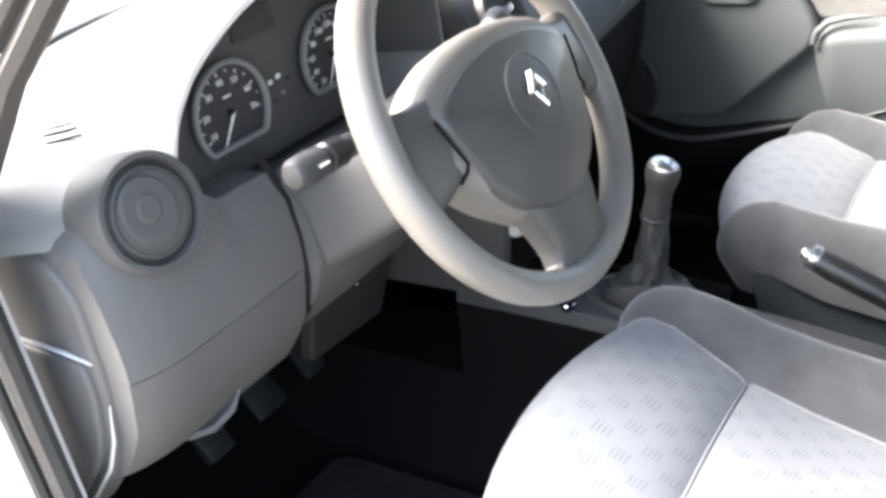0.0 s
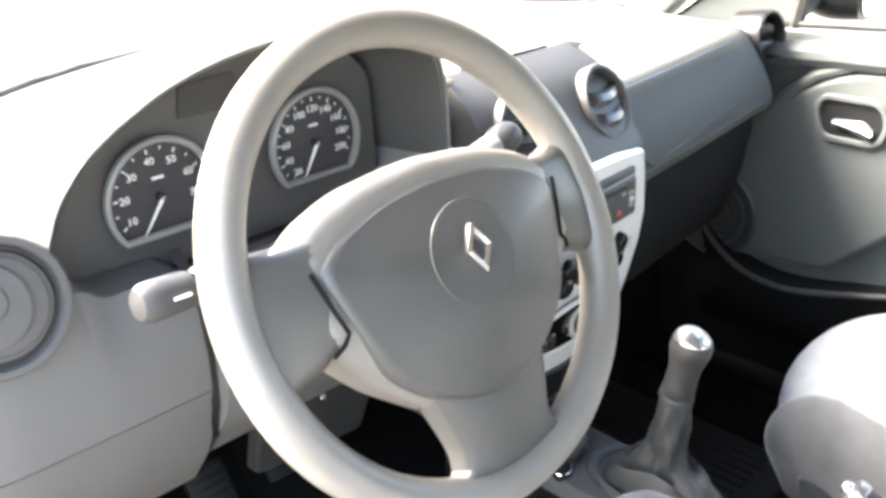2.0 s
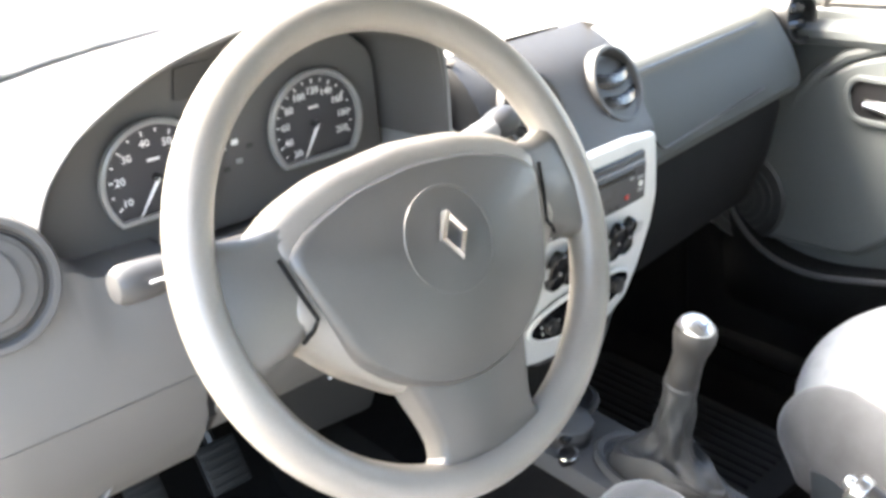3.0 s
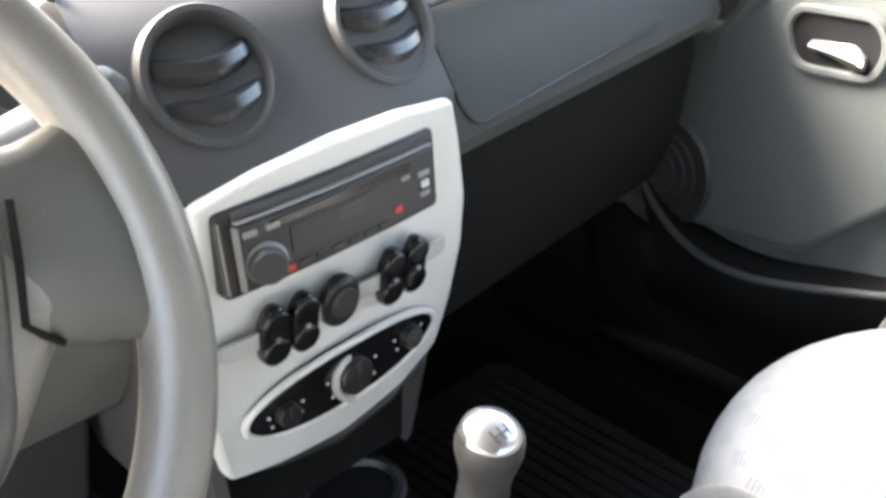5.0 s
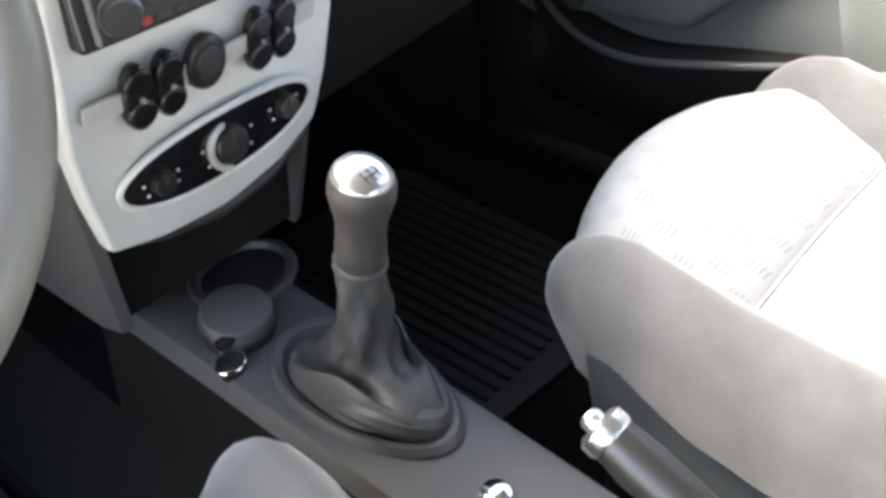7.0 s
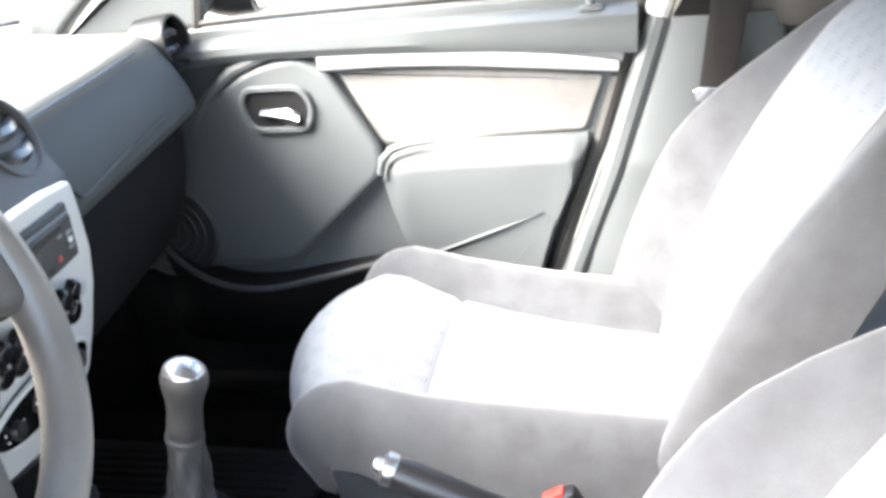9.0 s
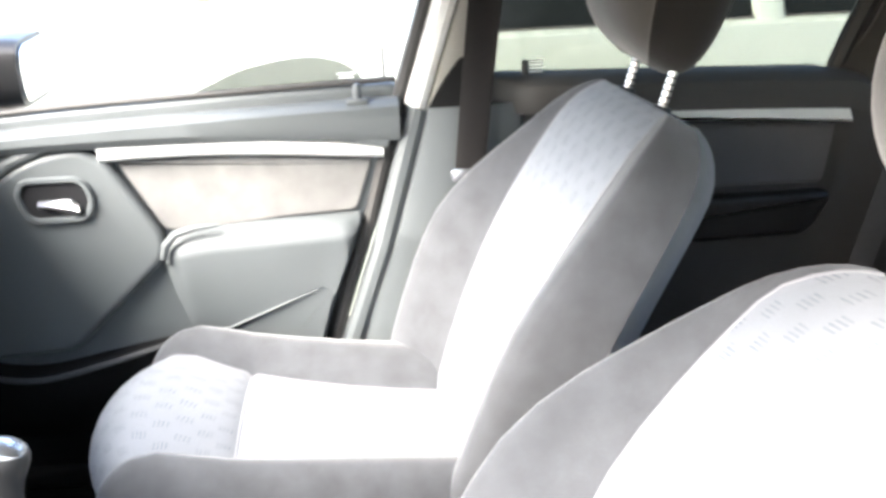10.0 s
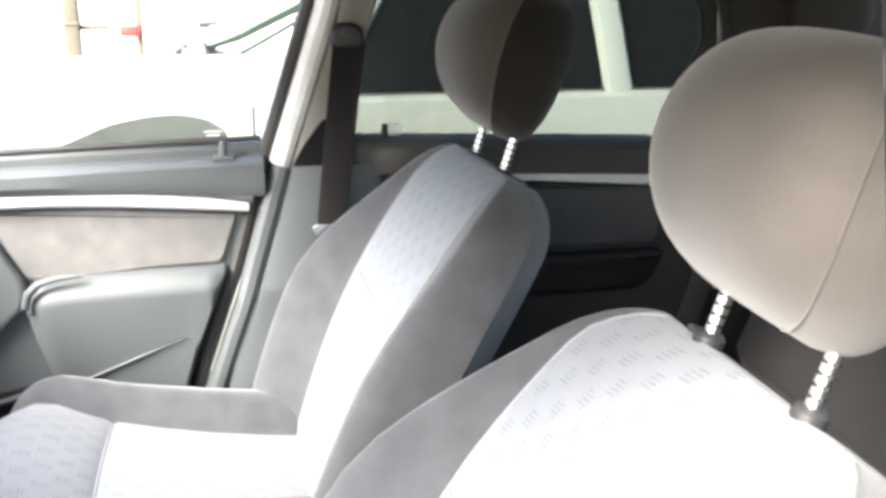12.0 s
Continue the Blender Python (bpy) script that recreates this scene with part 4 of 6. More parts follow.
def round_vent(m, r, name, mat, closed=False, bars=2):
    """A round air vent: stepped ring, cup, and either a shut disc or curved bars."""
    ring = part(name, revolve([(r * 1.02, -0.045), (r * 1.02, 0.004), (r * 0.97, 0.010), (r * 0.88, 0.010), (r * 0.84, 0.004), (r * 0.82, -0.012), (0.0, -0.014)], m, n=40), mat, dash)
    if closed:
        part("vent_disc", revolve([(r * 0.80, -0.012), (r * 0.80, 0.002), (r * 0.74, 0.007), (r * 0.60, 0.009), (0.0, 0.006)], m, n=36), mat, ring)
        for rr in (0.81, 0.68):
            part("groove", tube([m @ V(r * rr * math.cos(t), r * rr * math.sin(t), 0.0075 if rr < 0.8 else 0.004) for t in [2 * math.pi * k / 36 for k in range(36)]], 0.0012, n=5, closed=True), STACK, ring)
        part("vent_flap", plate(ellipse(-0.08 * r, 0.05 * r, 0.52 * r, 0.60 * r, 28, 0.3), lambda a, b, d: m @ V(a, b, d), 0.004, 0.013, 0.003), mat, ring)
        part("finger_dent", plate(ellipse(-0.10 * r, 0.10 * r, 0.24 * r, 0.26 * r, 20), lambda a, b, d: m @ V(a, b, d), 0.010, 0.0155, 0.003), mat, ring)
    else:
        part("vent_well", revolve([(r * 0.80, -0.013), (r * 0.78, -0.0115), (0.0, -0.0115)], m, n=30), BLACK, ring)
        for k in range(bars):
            v = (k - (bars - 1) / 2) * r * 0.62
            h = math.sqrt(max(0, (0.8 * r) ** 2 - v * v))
            rows = []
            for i in range(13):
                a = lerp(-h, h, i / 12)
                bulge = 0.010 * (1 - (a / h) ** 2)
                rows.append([m @ V(a, v + q[1] * r * 0.2, -0.006 + bulge + q[0]) for q in ((-0.006, 0.75), (0.000, 1.0), (0.004, 0.4), (0.003, -0.5), (-0.002, -0.9), (-0.006, -0.3))])
            part("vane", grid(rows, close_u=True, caps=True), GLOSS if bars == 2 else DARK, ring, "glossy curved vane")
    return ring


round_vent(axes((-0.596, 0.284, 0.864), (0.9985, -0.053, 0), (0.0106, 0.1997, 0.9798), (-0.052, -0.978, 0.2)), 0.0565, "side_vent", CLUSTER, closed=True)
round_vent(axes((0.634, 0.290, 0.871), (1, -0.05, 0), (0.007, 0.15, 0.989), (-0.049, -0.988, 0.15)), 0.042, "side_vent", BLACK)

# instrument hood
ARCH = [(-0.560, 0.886), (-0.548, 0.915), (-0.527, 0.941), (-0.500, 0.963), (-0.444, 0.993), (-0.389, 1.010), (-0.337, 1.018), (-0.285, 1.019), (-0.235, 1.014), (-0.190, 1.003), (-0.160, 0.988), (-0.146, 0.968), (-0.140, 0.940), (-0.138, 0.908), (-0.137, 0.868)]
arch = [Vector(p) for p in ARCH]
fine = []
for i in range(len(arch) - 1):
    p0, p1, p2, p3 = arch[max(i - 1, 0)], arch[i], arch[i + 1], arch[min(i + 2, len(arch) - 1)]
    for k in range(4):
        t = k / 4
        fine.append(0.5 * (2 * p1 + (p2 - p0) * t + (2 * p0 - 5 * p1 + 4 * p2 - p3) * t * t + (3 * p1 - p0 - 3 * p2 + p3) * t**3))
fine.append(arch[-1])
def arch_at(y, k, dz=0.0, sx=1.0):
    """The hood's outline at y; k flattens it towards the dash top."""
    return [V(lerp(-0.349, p.x, sx) + 0.012, y + lerp(0.03, 0, ease(-0.56, -0.2, p.x)), lerp(0.885, p.y + 0.007, k) + dz) for p in fine]
rows = [arch_at(0.262, 1.0, -0.006, 0.985), arch_at(0.256, 1.0, -0.001, 0.996), arch_at(0.260, 1.0, 0.003, 1.004), arch_at(0.275, 0.99, 0.004, 1.01), arch_at(0.34, 0.92, 0.004, 1.01), arch_at(0.44, 0.72, 0.002, 0.99), arch_at(0.54, 0.46, 0.002, 0.96), arch_at(0.64, 0.24, 0.0, 0.93), arch_at(0.72, 0.02, 0.0, 0.90)]
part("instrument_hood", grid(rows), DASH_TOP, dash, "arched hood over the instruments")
rows = [arch_at(0.258, 1.0, -0.004, 0.988), arch_at(0.275, 0.985, -0.006, 0.975), arch_at(0.32, 0.95, -0.008, 0.955), arch_at(0.37, 0.90, -0.010, 0.93)]
part("hood_lining", grid(rows), CLUSTER, dash, "dark inner face of the hood")
part("cluster_shelf", plate(rounded([(-0.515, 0.290), (-0.46, 0.272), (-0.14, 0.250), (-0.14, 0.40), (-0.520, 0.40)], 0.02), lambda a, b, d: V(a, b + 0.02, 0.824 - 0.14 * (b - 0.25) + d), -0.01, 0.0, 0.004), STACK, dash, "dark shelf below the instruments")

# ---- instruments ----
cluster = thing("instrument_cluster", (-0.345, 0.37, 0.85), "black instrument panel with two round dials", "instrument panel")
part("panel", plate(rounded([(-0.545, 0.815), (-0.145, 0.815), (-0.150, 0.955), (-0.20, 0.995), (-0.34, 1.008), (-0.45, 0.985), (-0.525, 0.93)], 0.02), lambda a, b, d: V(a, 0.350 - d, b), -0.02, 0.0, 0.003), CLUSTER, cluster)


def dial(cx, cz, r, name, label, numbers, start, step, needle_deg, ticks):
    y = 0.343
    flat = math.radians(50)
    ring_pts = []
    for k in range(49):
        a = lerp(-math.pi / 2 + flat, 1.5 * math.pi - flat, k / 48)
        ring_pts.append((math.cos(a), math.sin(a)))
    d = part(name, plate([Vector((cx + r * 0.97 * p[0], cz + r * 0.97 * p[1])) for p in ring_pts], lambda a, b, q: V(a, y - q, b), -0.006, 0.0, 0.0), DIAL, cluster, label, 0)
    part("ring", tube([V(cx + r * p[0], y - 0.004, cz + r * p[1]) for p in ring_pts], r * 0.062, n=8, closed=True, flat=1.4, up=(0, 1, 0)), RING, d, "satin grey dial ring")
    clock = lambda deg: (math.sin(radians(deg)), math.cos(radians(deg)))
    for k in range(ticks + 1):
        sx, sz = clock(start + (numbers[-1][1] - numbers[0][1]) * k / ticks)
        long = 0.085 if k % 2 == 0 else 0.05
        m = axes((cx + sx * r * (0.86 - long / 2), y - 0.001, cz + sz * r * (0.86 - long / 2)), (sz, 0, -sx), (sx, 0, sz), (0, -1, 0))
        part("tick", block((r * 0.024, r * long, 0.0008), m, 0), MARK, d, "", 0)
    for text, deg in numbers:
        sx, sz = clock(deg)
        lettering(text, r * 0.19, axes((cx + sx * r * 0.66, y - 0.0012, cz + sz * r * 0.64), (1, 0, 0), (0, 0, 1), (0, -1, 0)), MARK, d, "numeral")
    part("unit_print", block((r * 0.22, r * 0.045, 0.0006), axes((cx, y - 0.001, cz + r * 0.33), (1, 0, 0), (0, 0, 1), (0, -1, 0)), 0), MARK, d, "", 0)
    sx, sz = clock(needle_deg)
    tip, tail = V(cx + sx * r * 0.74, y - 0.006, cz + sz * r * 0.74), V(cx - sx * r * 0.02, y - 0.006, cz - sz * r * 0.02)
    part("needle", tube([tail, (tip + tail) / 2, tip], [r * 0.035, r * 0.024, r * 0.010], n=6), MARK, d, "white pointer")
    part("needle_hub", revolve([(r * 0.08, 0), (r * 0.075, 0.006), (r * 0.04, 0.0075), (0, 0.0075)], axes((cx, y, cz), (1, 0, 0), (0, 0, 1), (0, -1, 0)), n=20), BLACK, d)
    return d


dial(-0.416, 0.889, 0.0535, "rev_counter", "rev counter with white numerals", [(str(10 * (k + 1)), 241 + 36.3 * k) for k in range(7)], 241, 36.3, 216, 12)
dial(-0.237, 0.897, 0.0545, "speedometer", "speedometer with white numerals", [(str(20 * (k + 1)), 221 + 27.8 * k) for k in range(10)], 221, 27.8, 210, 18)
part("display", plate(rounded([(-0.385, 0.952), (-0.315, 0.952), (-0.320, 0.985), (-0.38, 0.982)], 0.004), lambda a, b, d: V(a, 0.3495 - d, b), 0, 0.002, 0.0), STACK, cluster, "unlit grey display")
for x, z, mt in ((-0.352, 0.890, MARK), (-0.338, 0.893, MARK), (-0.335, 0.873, RING), (-0.350, 0.868, STACK), (-0.322, 0.886, STACK)):
    part("warning_lamp", block((0.007, 0.001, 0.005), Matrix.Translation((x + 0.01, 0.3488, z + 0.006)), 0), mt, cluster, "", 0)

# ---- steering wheel and stalks ----
WC, WT = V(-0.357, 0.046, 0.894), radians(26)
WX, WY, WN = V(1, 0, 0), V(0, math.sin(WT), math.cos(WT)), V(0, -math.cos(WT), math.sin(WT))
on_wheel = lambda u, v, d: WC + WX * u + WY * v + WN * d
wheel = thing("steering_wheel", WC, "worn grey three-spoke steering wheel with airbag pad", "steering wheel")
RM, RT = 0.1775, 0.0160
rows = []
for i in range(96):
    a = 2 * math.pi * i / 96
    c, s = math.cos(a), math.sin(a)
    rows.append([on_wheel((RM + RT * math.cos(q)) * c, (RM + RT * math.cos(q)) * s, 1.12 * RT * math.sin(q)) for q in [2 * math.pi * k / 16 for k in range(16)]])
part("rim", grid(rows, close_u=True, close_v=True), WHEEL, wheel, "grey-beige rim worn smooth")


def dome(outline, base, height, edge, name, mat, label="", power=2.0):
    """A cushion-shaped cover over an outline on the wheel: chamfered border, gently domed middle."""
    c = sum((Vector(p) for p in outline), Vector((0, 0))) / len(outline)
    rings = [(1.0, base - 0.03), (1.0, base), (0.985, base + edge * 0.5), (0.955, base + edge * 0.9), (0.92, base + edge)]
    for k in range(1, 8):
        f = 0.92 * (1 - k / 8)
        rings.append((f, base + edge + height * (1 - (f / 0.92) ** power)))
    rows = [[on_wheel(*(c + (Vector(p) - c) * f), d) for p in outline] for f, d in rings]
    return part(name, grid(rows, close_u=True, caps=True), mat, wheel, label)


HUB = [(-0.100, 0.059), (-0.060, 0.071), (0.0, 0.0765), (0.060, 0.071), (0.100, 0.059), (0.132, 0.040), (0.136, -0.022), (0.120, -0.038), (0.094, -0.068), (0.056, -0.098), (0.030, -0.112), (0.0, -0.116), (-0.030, -0.112), (-0.056, -0.098), (-0.094, -0.068), (-0.120, -0.038), (-0.136, -0.022), (-0.132, 0.040)]
# rim skin instead of spoke skin: the chamfer's light is put into the colour
part("hub_plate", plate(rounded(HUB, 0.012, 3)[::-1], on_wheel, -0.022, 0.0200, 0.020), WHEEL, wheel, "centre plate in lighter skin, for the light on its chamfer")
for sgn in (-1, 1):
    rows = []
    for i in range(9):
        t = i / 8
        u = lerp(0.098, 0.178, t)
        up, lo = curve([(0, 0.048), (0.5, 0.045), (1, 0.058)], t), curve([(0, -0.022), (0.2, -0.028), (0.4, -0.037), (0.7, -0.044), (1, -0.060)], t)
        top = lerp(0.0185, 0.005, t * t)
        rows.append([on_wheel(sgn * u, lerp(lo, up, k), d) for k, d in ((0, -0.012), (0.0, top - 0.009), (0.05, top - 0.003), (0.13, top), (0.5, top + 0.002), (0.87, top), (0.95, top - 0.003), (1.0, top - 0.009), (1, -0.012))])
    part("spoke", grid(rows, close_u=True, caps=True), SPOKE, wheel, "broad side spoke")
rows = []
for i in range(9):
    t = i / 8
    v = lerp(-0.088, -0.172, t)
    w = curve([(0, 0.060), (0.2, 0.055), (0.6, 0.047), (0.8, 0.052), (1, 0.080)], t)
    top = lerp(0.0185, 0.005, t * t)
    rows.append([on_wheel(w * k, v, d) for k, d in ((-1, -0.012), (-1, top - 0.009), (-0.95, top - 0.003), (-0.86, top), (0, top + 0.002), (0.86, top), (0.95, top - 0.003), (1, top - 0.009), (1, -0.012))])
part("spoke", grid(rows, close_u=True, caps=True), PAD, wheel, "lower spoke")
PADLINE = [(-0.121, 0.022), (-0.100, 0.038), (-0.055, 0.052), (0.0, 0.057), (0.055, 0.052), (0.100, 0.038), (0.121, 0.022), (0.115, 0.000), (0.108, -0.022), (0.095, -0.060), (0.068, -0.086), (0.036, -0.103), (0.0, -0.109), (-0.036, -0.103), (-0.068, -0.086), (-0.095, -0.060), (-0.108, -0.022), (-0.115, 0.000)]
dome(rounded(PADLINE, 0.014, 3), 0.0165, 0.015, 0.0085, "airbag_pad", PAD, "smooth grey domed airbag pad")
for sgn in (-1, 1):
    part("spoke_gap", tube([on_wheel(sgn * u, v, d) for u, v, d in [(0.1245, 0.024, 0.0205), (0.1190, 0.002, 0.0210), (0.1120, -0.0215, 0.0205), (0.117, -0.0275, 0.0190), (0.124, -0.0335, 0.0120)]], 0.0016, n=6), MATT, wheel, "dark joint between pad and spoke")
part("badge_ring", tube([on_wheel(0.039 * math.cos(a), 0.039 * math.sin(a) - 0.004, 0.0382) for a in [2 * math.pi * k / 48 for k in range(48)]], 0.0009, n=6, closed=True, flat=1.0), PAD, wheel, "shallow round bead on the pad")
em = axes(on_wheel(0, -0.002, 0.0445), WX, WY, WN)
dia = [Vector((0.0, 0.019)), Vector((0.0125, 0.0)), Vector((0.0, -0.019)), Vector((-0.0125, 0.0))]
rows = []
for f, d in ((1.0, -0.004), (0.98, 0.0015), (0.80, 0.0035), (0.60, 0.001), (0.50, -0.002)):
    rows.append([em @ V(*(p * f), d) for p in dia])
part("badge", grid(rows, close_u=True), CHROME, wheel, "chrome lozenge badge", 20)
part("badge_ground", plate([p * 0.55 for p in dia], lambda a, b, d: em @ V(a, b, d), -0.006, -0.0015, 0.0), STACK, wheel)
part("boss", revolve([(0.055, -0.16), (0.060, -0.05), (0.068, -0.008), (0.0, -0.004)], axes(WC, WX, WY, WN), n=28), DARK, wheel, "dark wheel boss")

column = thing("steering_column", (-0.356, 0.2, 0.80), "grey plastic shroud of the steering column", "steering column")
rows = []
for i in range(10):
    t = i / 9
    c = on_wheel(0, -0.004, 0) - WN * lerp(0.052, 0.30, t)
    w, hu, hl = lerp(0.056, 0.062, t), lerp(0.040, 0.048, t), lerp(0.052, 0.075, t)
    rows.append([c + WX * w * p[0] + WY * (hu if p[1] > 0 else hl) * p[1] for p in rounded([(-1, -0.85), (-0.6, -1), (0.6, -1), (1, -0.85), (1, 0.5), (0.62, 1), (-0.62, 1), (-1, 0.5)], 0.35, 3)])
part("shroud", grid(rows, close_u=True, caps=True), DASH, column)
lamp = thing("light_stalk", (-0.42, 0.15, 0.89), "dark grey light switch stalk with a ribbed grip", "control stalk")
a, b = V(-0.405, 0.150, 0.884), V(-0.553, 0.143, 0.894)
part("arm", tube([a, lerp(a, b, 0.35), lerp(a, b, 0.5)], [0.010, 0.011, 0.012], n=12), DARK, lamp)
part("grip", tube([lerp(a, b, 0.50), lerp(a, b, 0.52), lerp(a, b, 0.66), lerp(a, b, 0.68)], [0.012, 0.0145, 0.0145, 0.012], n=14), BLACK, lamp)
part("knob", tube([lerp(a, b, f) for f in (0.69, 0.71, 0.78, 0.88, 0.95, 0.985, 1.0)], [0.010, 0.0135, 0.0145, 0.0150, 0.0145, 0.011, 0.004], n=16), CONSOLE, lamp, "smooth rotary end")
part("edge_mark", tube([lerp(a, b, 0.76) + V(0, -0.0165, 0.004), lerp(a, b, 0.85) + V(0, -0.017, 0.004)], 0.0012, n=5), MARK, lamp)
wipe = thing("wiper_stalk", (-0.29, 0.16, 0.89), "dark grey wiper stalk with a pale arm", "control stalk")
a, b = V(-0.300, 0.152, 0.886), V(-0.128, 0.170, 0.912)
part("arm", tube([a, lerp(a, b, 0.5), lerp(a, b, 0.82)], [0.010, 0.012, 0.013], n=12), DASH_TOP, wipe)
part("knob", tube([lerp(a, b, f) for f in (0.82, 0.86, 0.95, 1.0, 1.04)], [0.012, 0.0155, 0.016, 0.013, 0.004], n=14), DARK, wipe)


# ---- centre stack ----
SX = 0.010
def stack_y(x, z):
    """The stack's bowed front."""
    return 0.172 + 0.03 * (x - SX) + 0.5 * (x - SX) ** 2 + 0.66 * max(0, z - 0.835) + 0.22 * max(0, 0.74 - z)


stack = thing("centre_stack", (SX, 0.3, 0.52), "centre stack with charcoal vent housing and silver fascia", "centre console")
rows = []
for i in range(15):
    z = lerp(0.828, 0.948, i / 14)
    k = max(0, (z - 0.905) / 0.05)
    row = []
    for j in range(21):
        x = SX + lerp(-0.126, 0.124, j / 20) * (1 - 0.10 * k * k)
        row.append(V(x, stack_y(x, z) + 0.004 + 0.05 * k ** 2.2, z))
    back = min(0.42, 0.275 + (0.944 - z) * 2.2)
    rows.append([V(row[0].x, back, z)] + row + [V(row[-1].x, back, z)])
part("vent_housing", grid(rows, caps=False), STACK, stack, "charcoal housing of the middle vents")
rows = []
for i in range(13):
    v = i / 12
    rows.append([V(SX + 0.120 * u, 0.296 + 0.19 * v, 0.888 + 0.0615 * (1 - ease(0.62, 1.0, abs(u))) * (1 - ease(0.0, 1.0, v))) for u in [-1 + 2 * k / 20 for k in range(21)]])
part("housing_top", grid(rows), DASH_TOP, stack, "hump behind the vents, paled for windscreen light")
sides = [(-0.114, 0.83), (-0.121, 0.75), (-0.121, 0.69), (-0.112, 0.60), (-0.106, 0.545), (-0.100, 0.497)]
for sg in (-1, 1):
    rows = []
    for x, z in sides:
        xx = SX + sg * abs(x)
        y0 = stack_y(xx, z) + 0.012
        rows.append([V(xx - sg * 0.010, y0 - 0.004, z), V(xx, y0, z), V(xx + sg * 0.006, y0 + 0.02, z), V(xx + sg * 0.010, 0.45, z), V(xx - sg * 0.02, 0.45, z)])
    part("side_panel", grid(rows, close_u=True, caps=True), CONSOLE, stack, "grey side of the centre stack")
on_stack = lambda a, b, d: V(a, stack_y(a, min(b, 0.83)) - d, b)
TR = [(-0.108, 0.829), (-0.115, 0.790), (-0.119, 0.745), (-0.121, 0.695), (-0.115, 0.650), (-0.104, 0.598), (-0.061, 0.588), (0.000, 0.584), (0.061, 0.595), (0.102, 0.616), (0.115, 0.660), (0.121, 0.710), (0.122, 0.760), (0.119, 0.800), (0.114, 0.834), (0.061, 0.840), (0.000, 0.841), (-0.061, 0.837)]
cuts = [SX + v for v in (-0.1, -0.08, -0.06, -0.04, -0.02, 0.0, 0.02, 0.04, 0.06, 0.08, 0.1)]
part("fascia", plate(rounded([(SX + a, b) for a, b in TR], 0.006, 3), on_stack, -0.03, 0.004, 0.004, cuts=cuts), SILVER, stack, "satin silver fascia")
# flat slab in black that stands for the shade inside the hollow
part("recess_shade", plate(rounded([(SX - 0.10, 0.50), (SX + 0.10, 0.50), (SX + 0.10, 0.60), (SX - 0.10, 0.60)], 0.01), lambda a, b, d: V(a, 0.247 - d, b), -0.05, 0.0, 0.003), MATT, stack, "black slab for the shade in the storage recess")
part("lower_lip", tube([V(SX + x, stack_y(SX + x, 0.6) + 0.012, z) for x, z in [(-0.10, 0.602), (-0.055, 0.585), (0, 0.576), (0.055, 0.582), (0.095, 0.600)]], 0.008, n=8), DARK, stack)
for cx, zc in ((-0.050, 0.890), (0.095, 0.890)):
    yy = stack_y(cx, zc) + 0.001
    sl = 0.03 + 0.9 * (cx - SX)
    nrm = V(sl, -1, 0.48).normalized()
    xx = V(1, sl, 0).normalized()
    m = axes((cx, yy, zc), xx, nrm.cross(xx), nrm)
    ring = part("middle_vent", revolve([(0.0465, -0.03), (0.0465, 0.001), (0.045, 0.004), (0.041, 0.004), (0.0385, 0.001), (0.0365, -0.010), (0, -0.011)], m, n=40), STACK, stack, "round middle air vent")
    part("vent_well", revolve([(0.0365, -0.0105), (0.035, -0.0085), (0, -0.0085)], m, n=30), BLACK, ring)
    for v in (-0.013, 0.013):
        h = math.sqrt(0.036 ** 2 - v * v)
        rows = []
        for i in range(15):
            a = lerp(-h, h, i / 14)
            bulge = 0.008 * (1 - (a / h) ** 2)
            rows.append([m @ V(a, v + q[1] * 0.0085 - 0.008 * (1 - (a / h) ** 2), bulge + q[0] - 0.004) for q in ((-0.010, 0.4), (-0.002, 1.0), (0.003, 0.5), (0.003, -0.4), (-0.002, -1.0), (-0.008, -0.6))])
        part("vane", grid(rows, close_u=True, caps=True), VANE, ring, "glossy curved vane")

# car radio
RX, RZ = 0.004, 0.7915
radio = thing("car_radio", (RX, 0.17, RZ - 0.03), "black car radio with unlit display and red key lights", "car radio")
def slab(name, a0, a1, b0, b1, d0, d1, mat, parent, r=0.003, bev=0.0012, label="", n=5):
    cs = [lerp(a0, a1, k / n) for k in range(1, n)] if a1 - a0 > 0.05 else []
    return part(name, plate(rounded([(a0, b0), (a1, b0), (a1, b1), (a0, b1)], r, 3), on_stack, d0, d1, bev, cuts=cs), mat, parent, label)
slab("surround", RX - 0.0925, RX + 0.0925, RZ - 0.030, RZ + 0.030, -0.004, 0.0065, BLACK, radio, 0.005, 0.002)
fp = slab("front", RX - 0.080, RX + 0.088, RZ - 0.0265, RZ + 0.020, 0.004, 0.0115, DARK, radio, 0.004, 0.003, "black detachable front", 8)
# two slim grey bars drawn for the highlight on the dark left bezel
slab("bezel_glint", RX - 0.0815, RX - 0.0795, RZ - 0.026, RZ + 0.019, 0.006, 0.0125, RING, radio, 0.0005, 0.0004)
slab("bezel_glint", RX - 0.0905, RX - 0.0890, RZ - 0.026, RZ + 0.024, 0.004, 0.0075, RING, radio, 0.0005, 0.0004)
slab("top_edge", RX - 0.080, RX + 0.086, RZ + 0.0205, RZ + 0.0220, 0.006, 0.0110, RING, radio, 0.0005, 0.0004)
slab("upper_band", RX - 0.080, RX + 0.090, RZ + 0.0225, RZ + 0.0290, 0.004, 0.0075, CONSOLE, radio, 0.001, 0.0005, "grey band over the front", 8)
slab("slot", RX - 0.058, RX + 0.062, RZ + 0.010, RZ + 0.0165, 0.010, 0.0122, GLOSS, fp, 0.001, 0.0004)
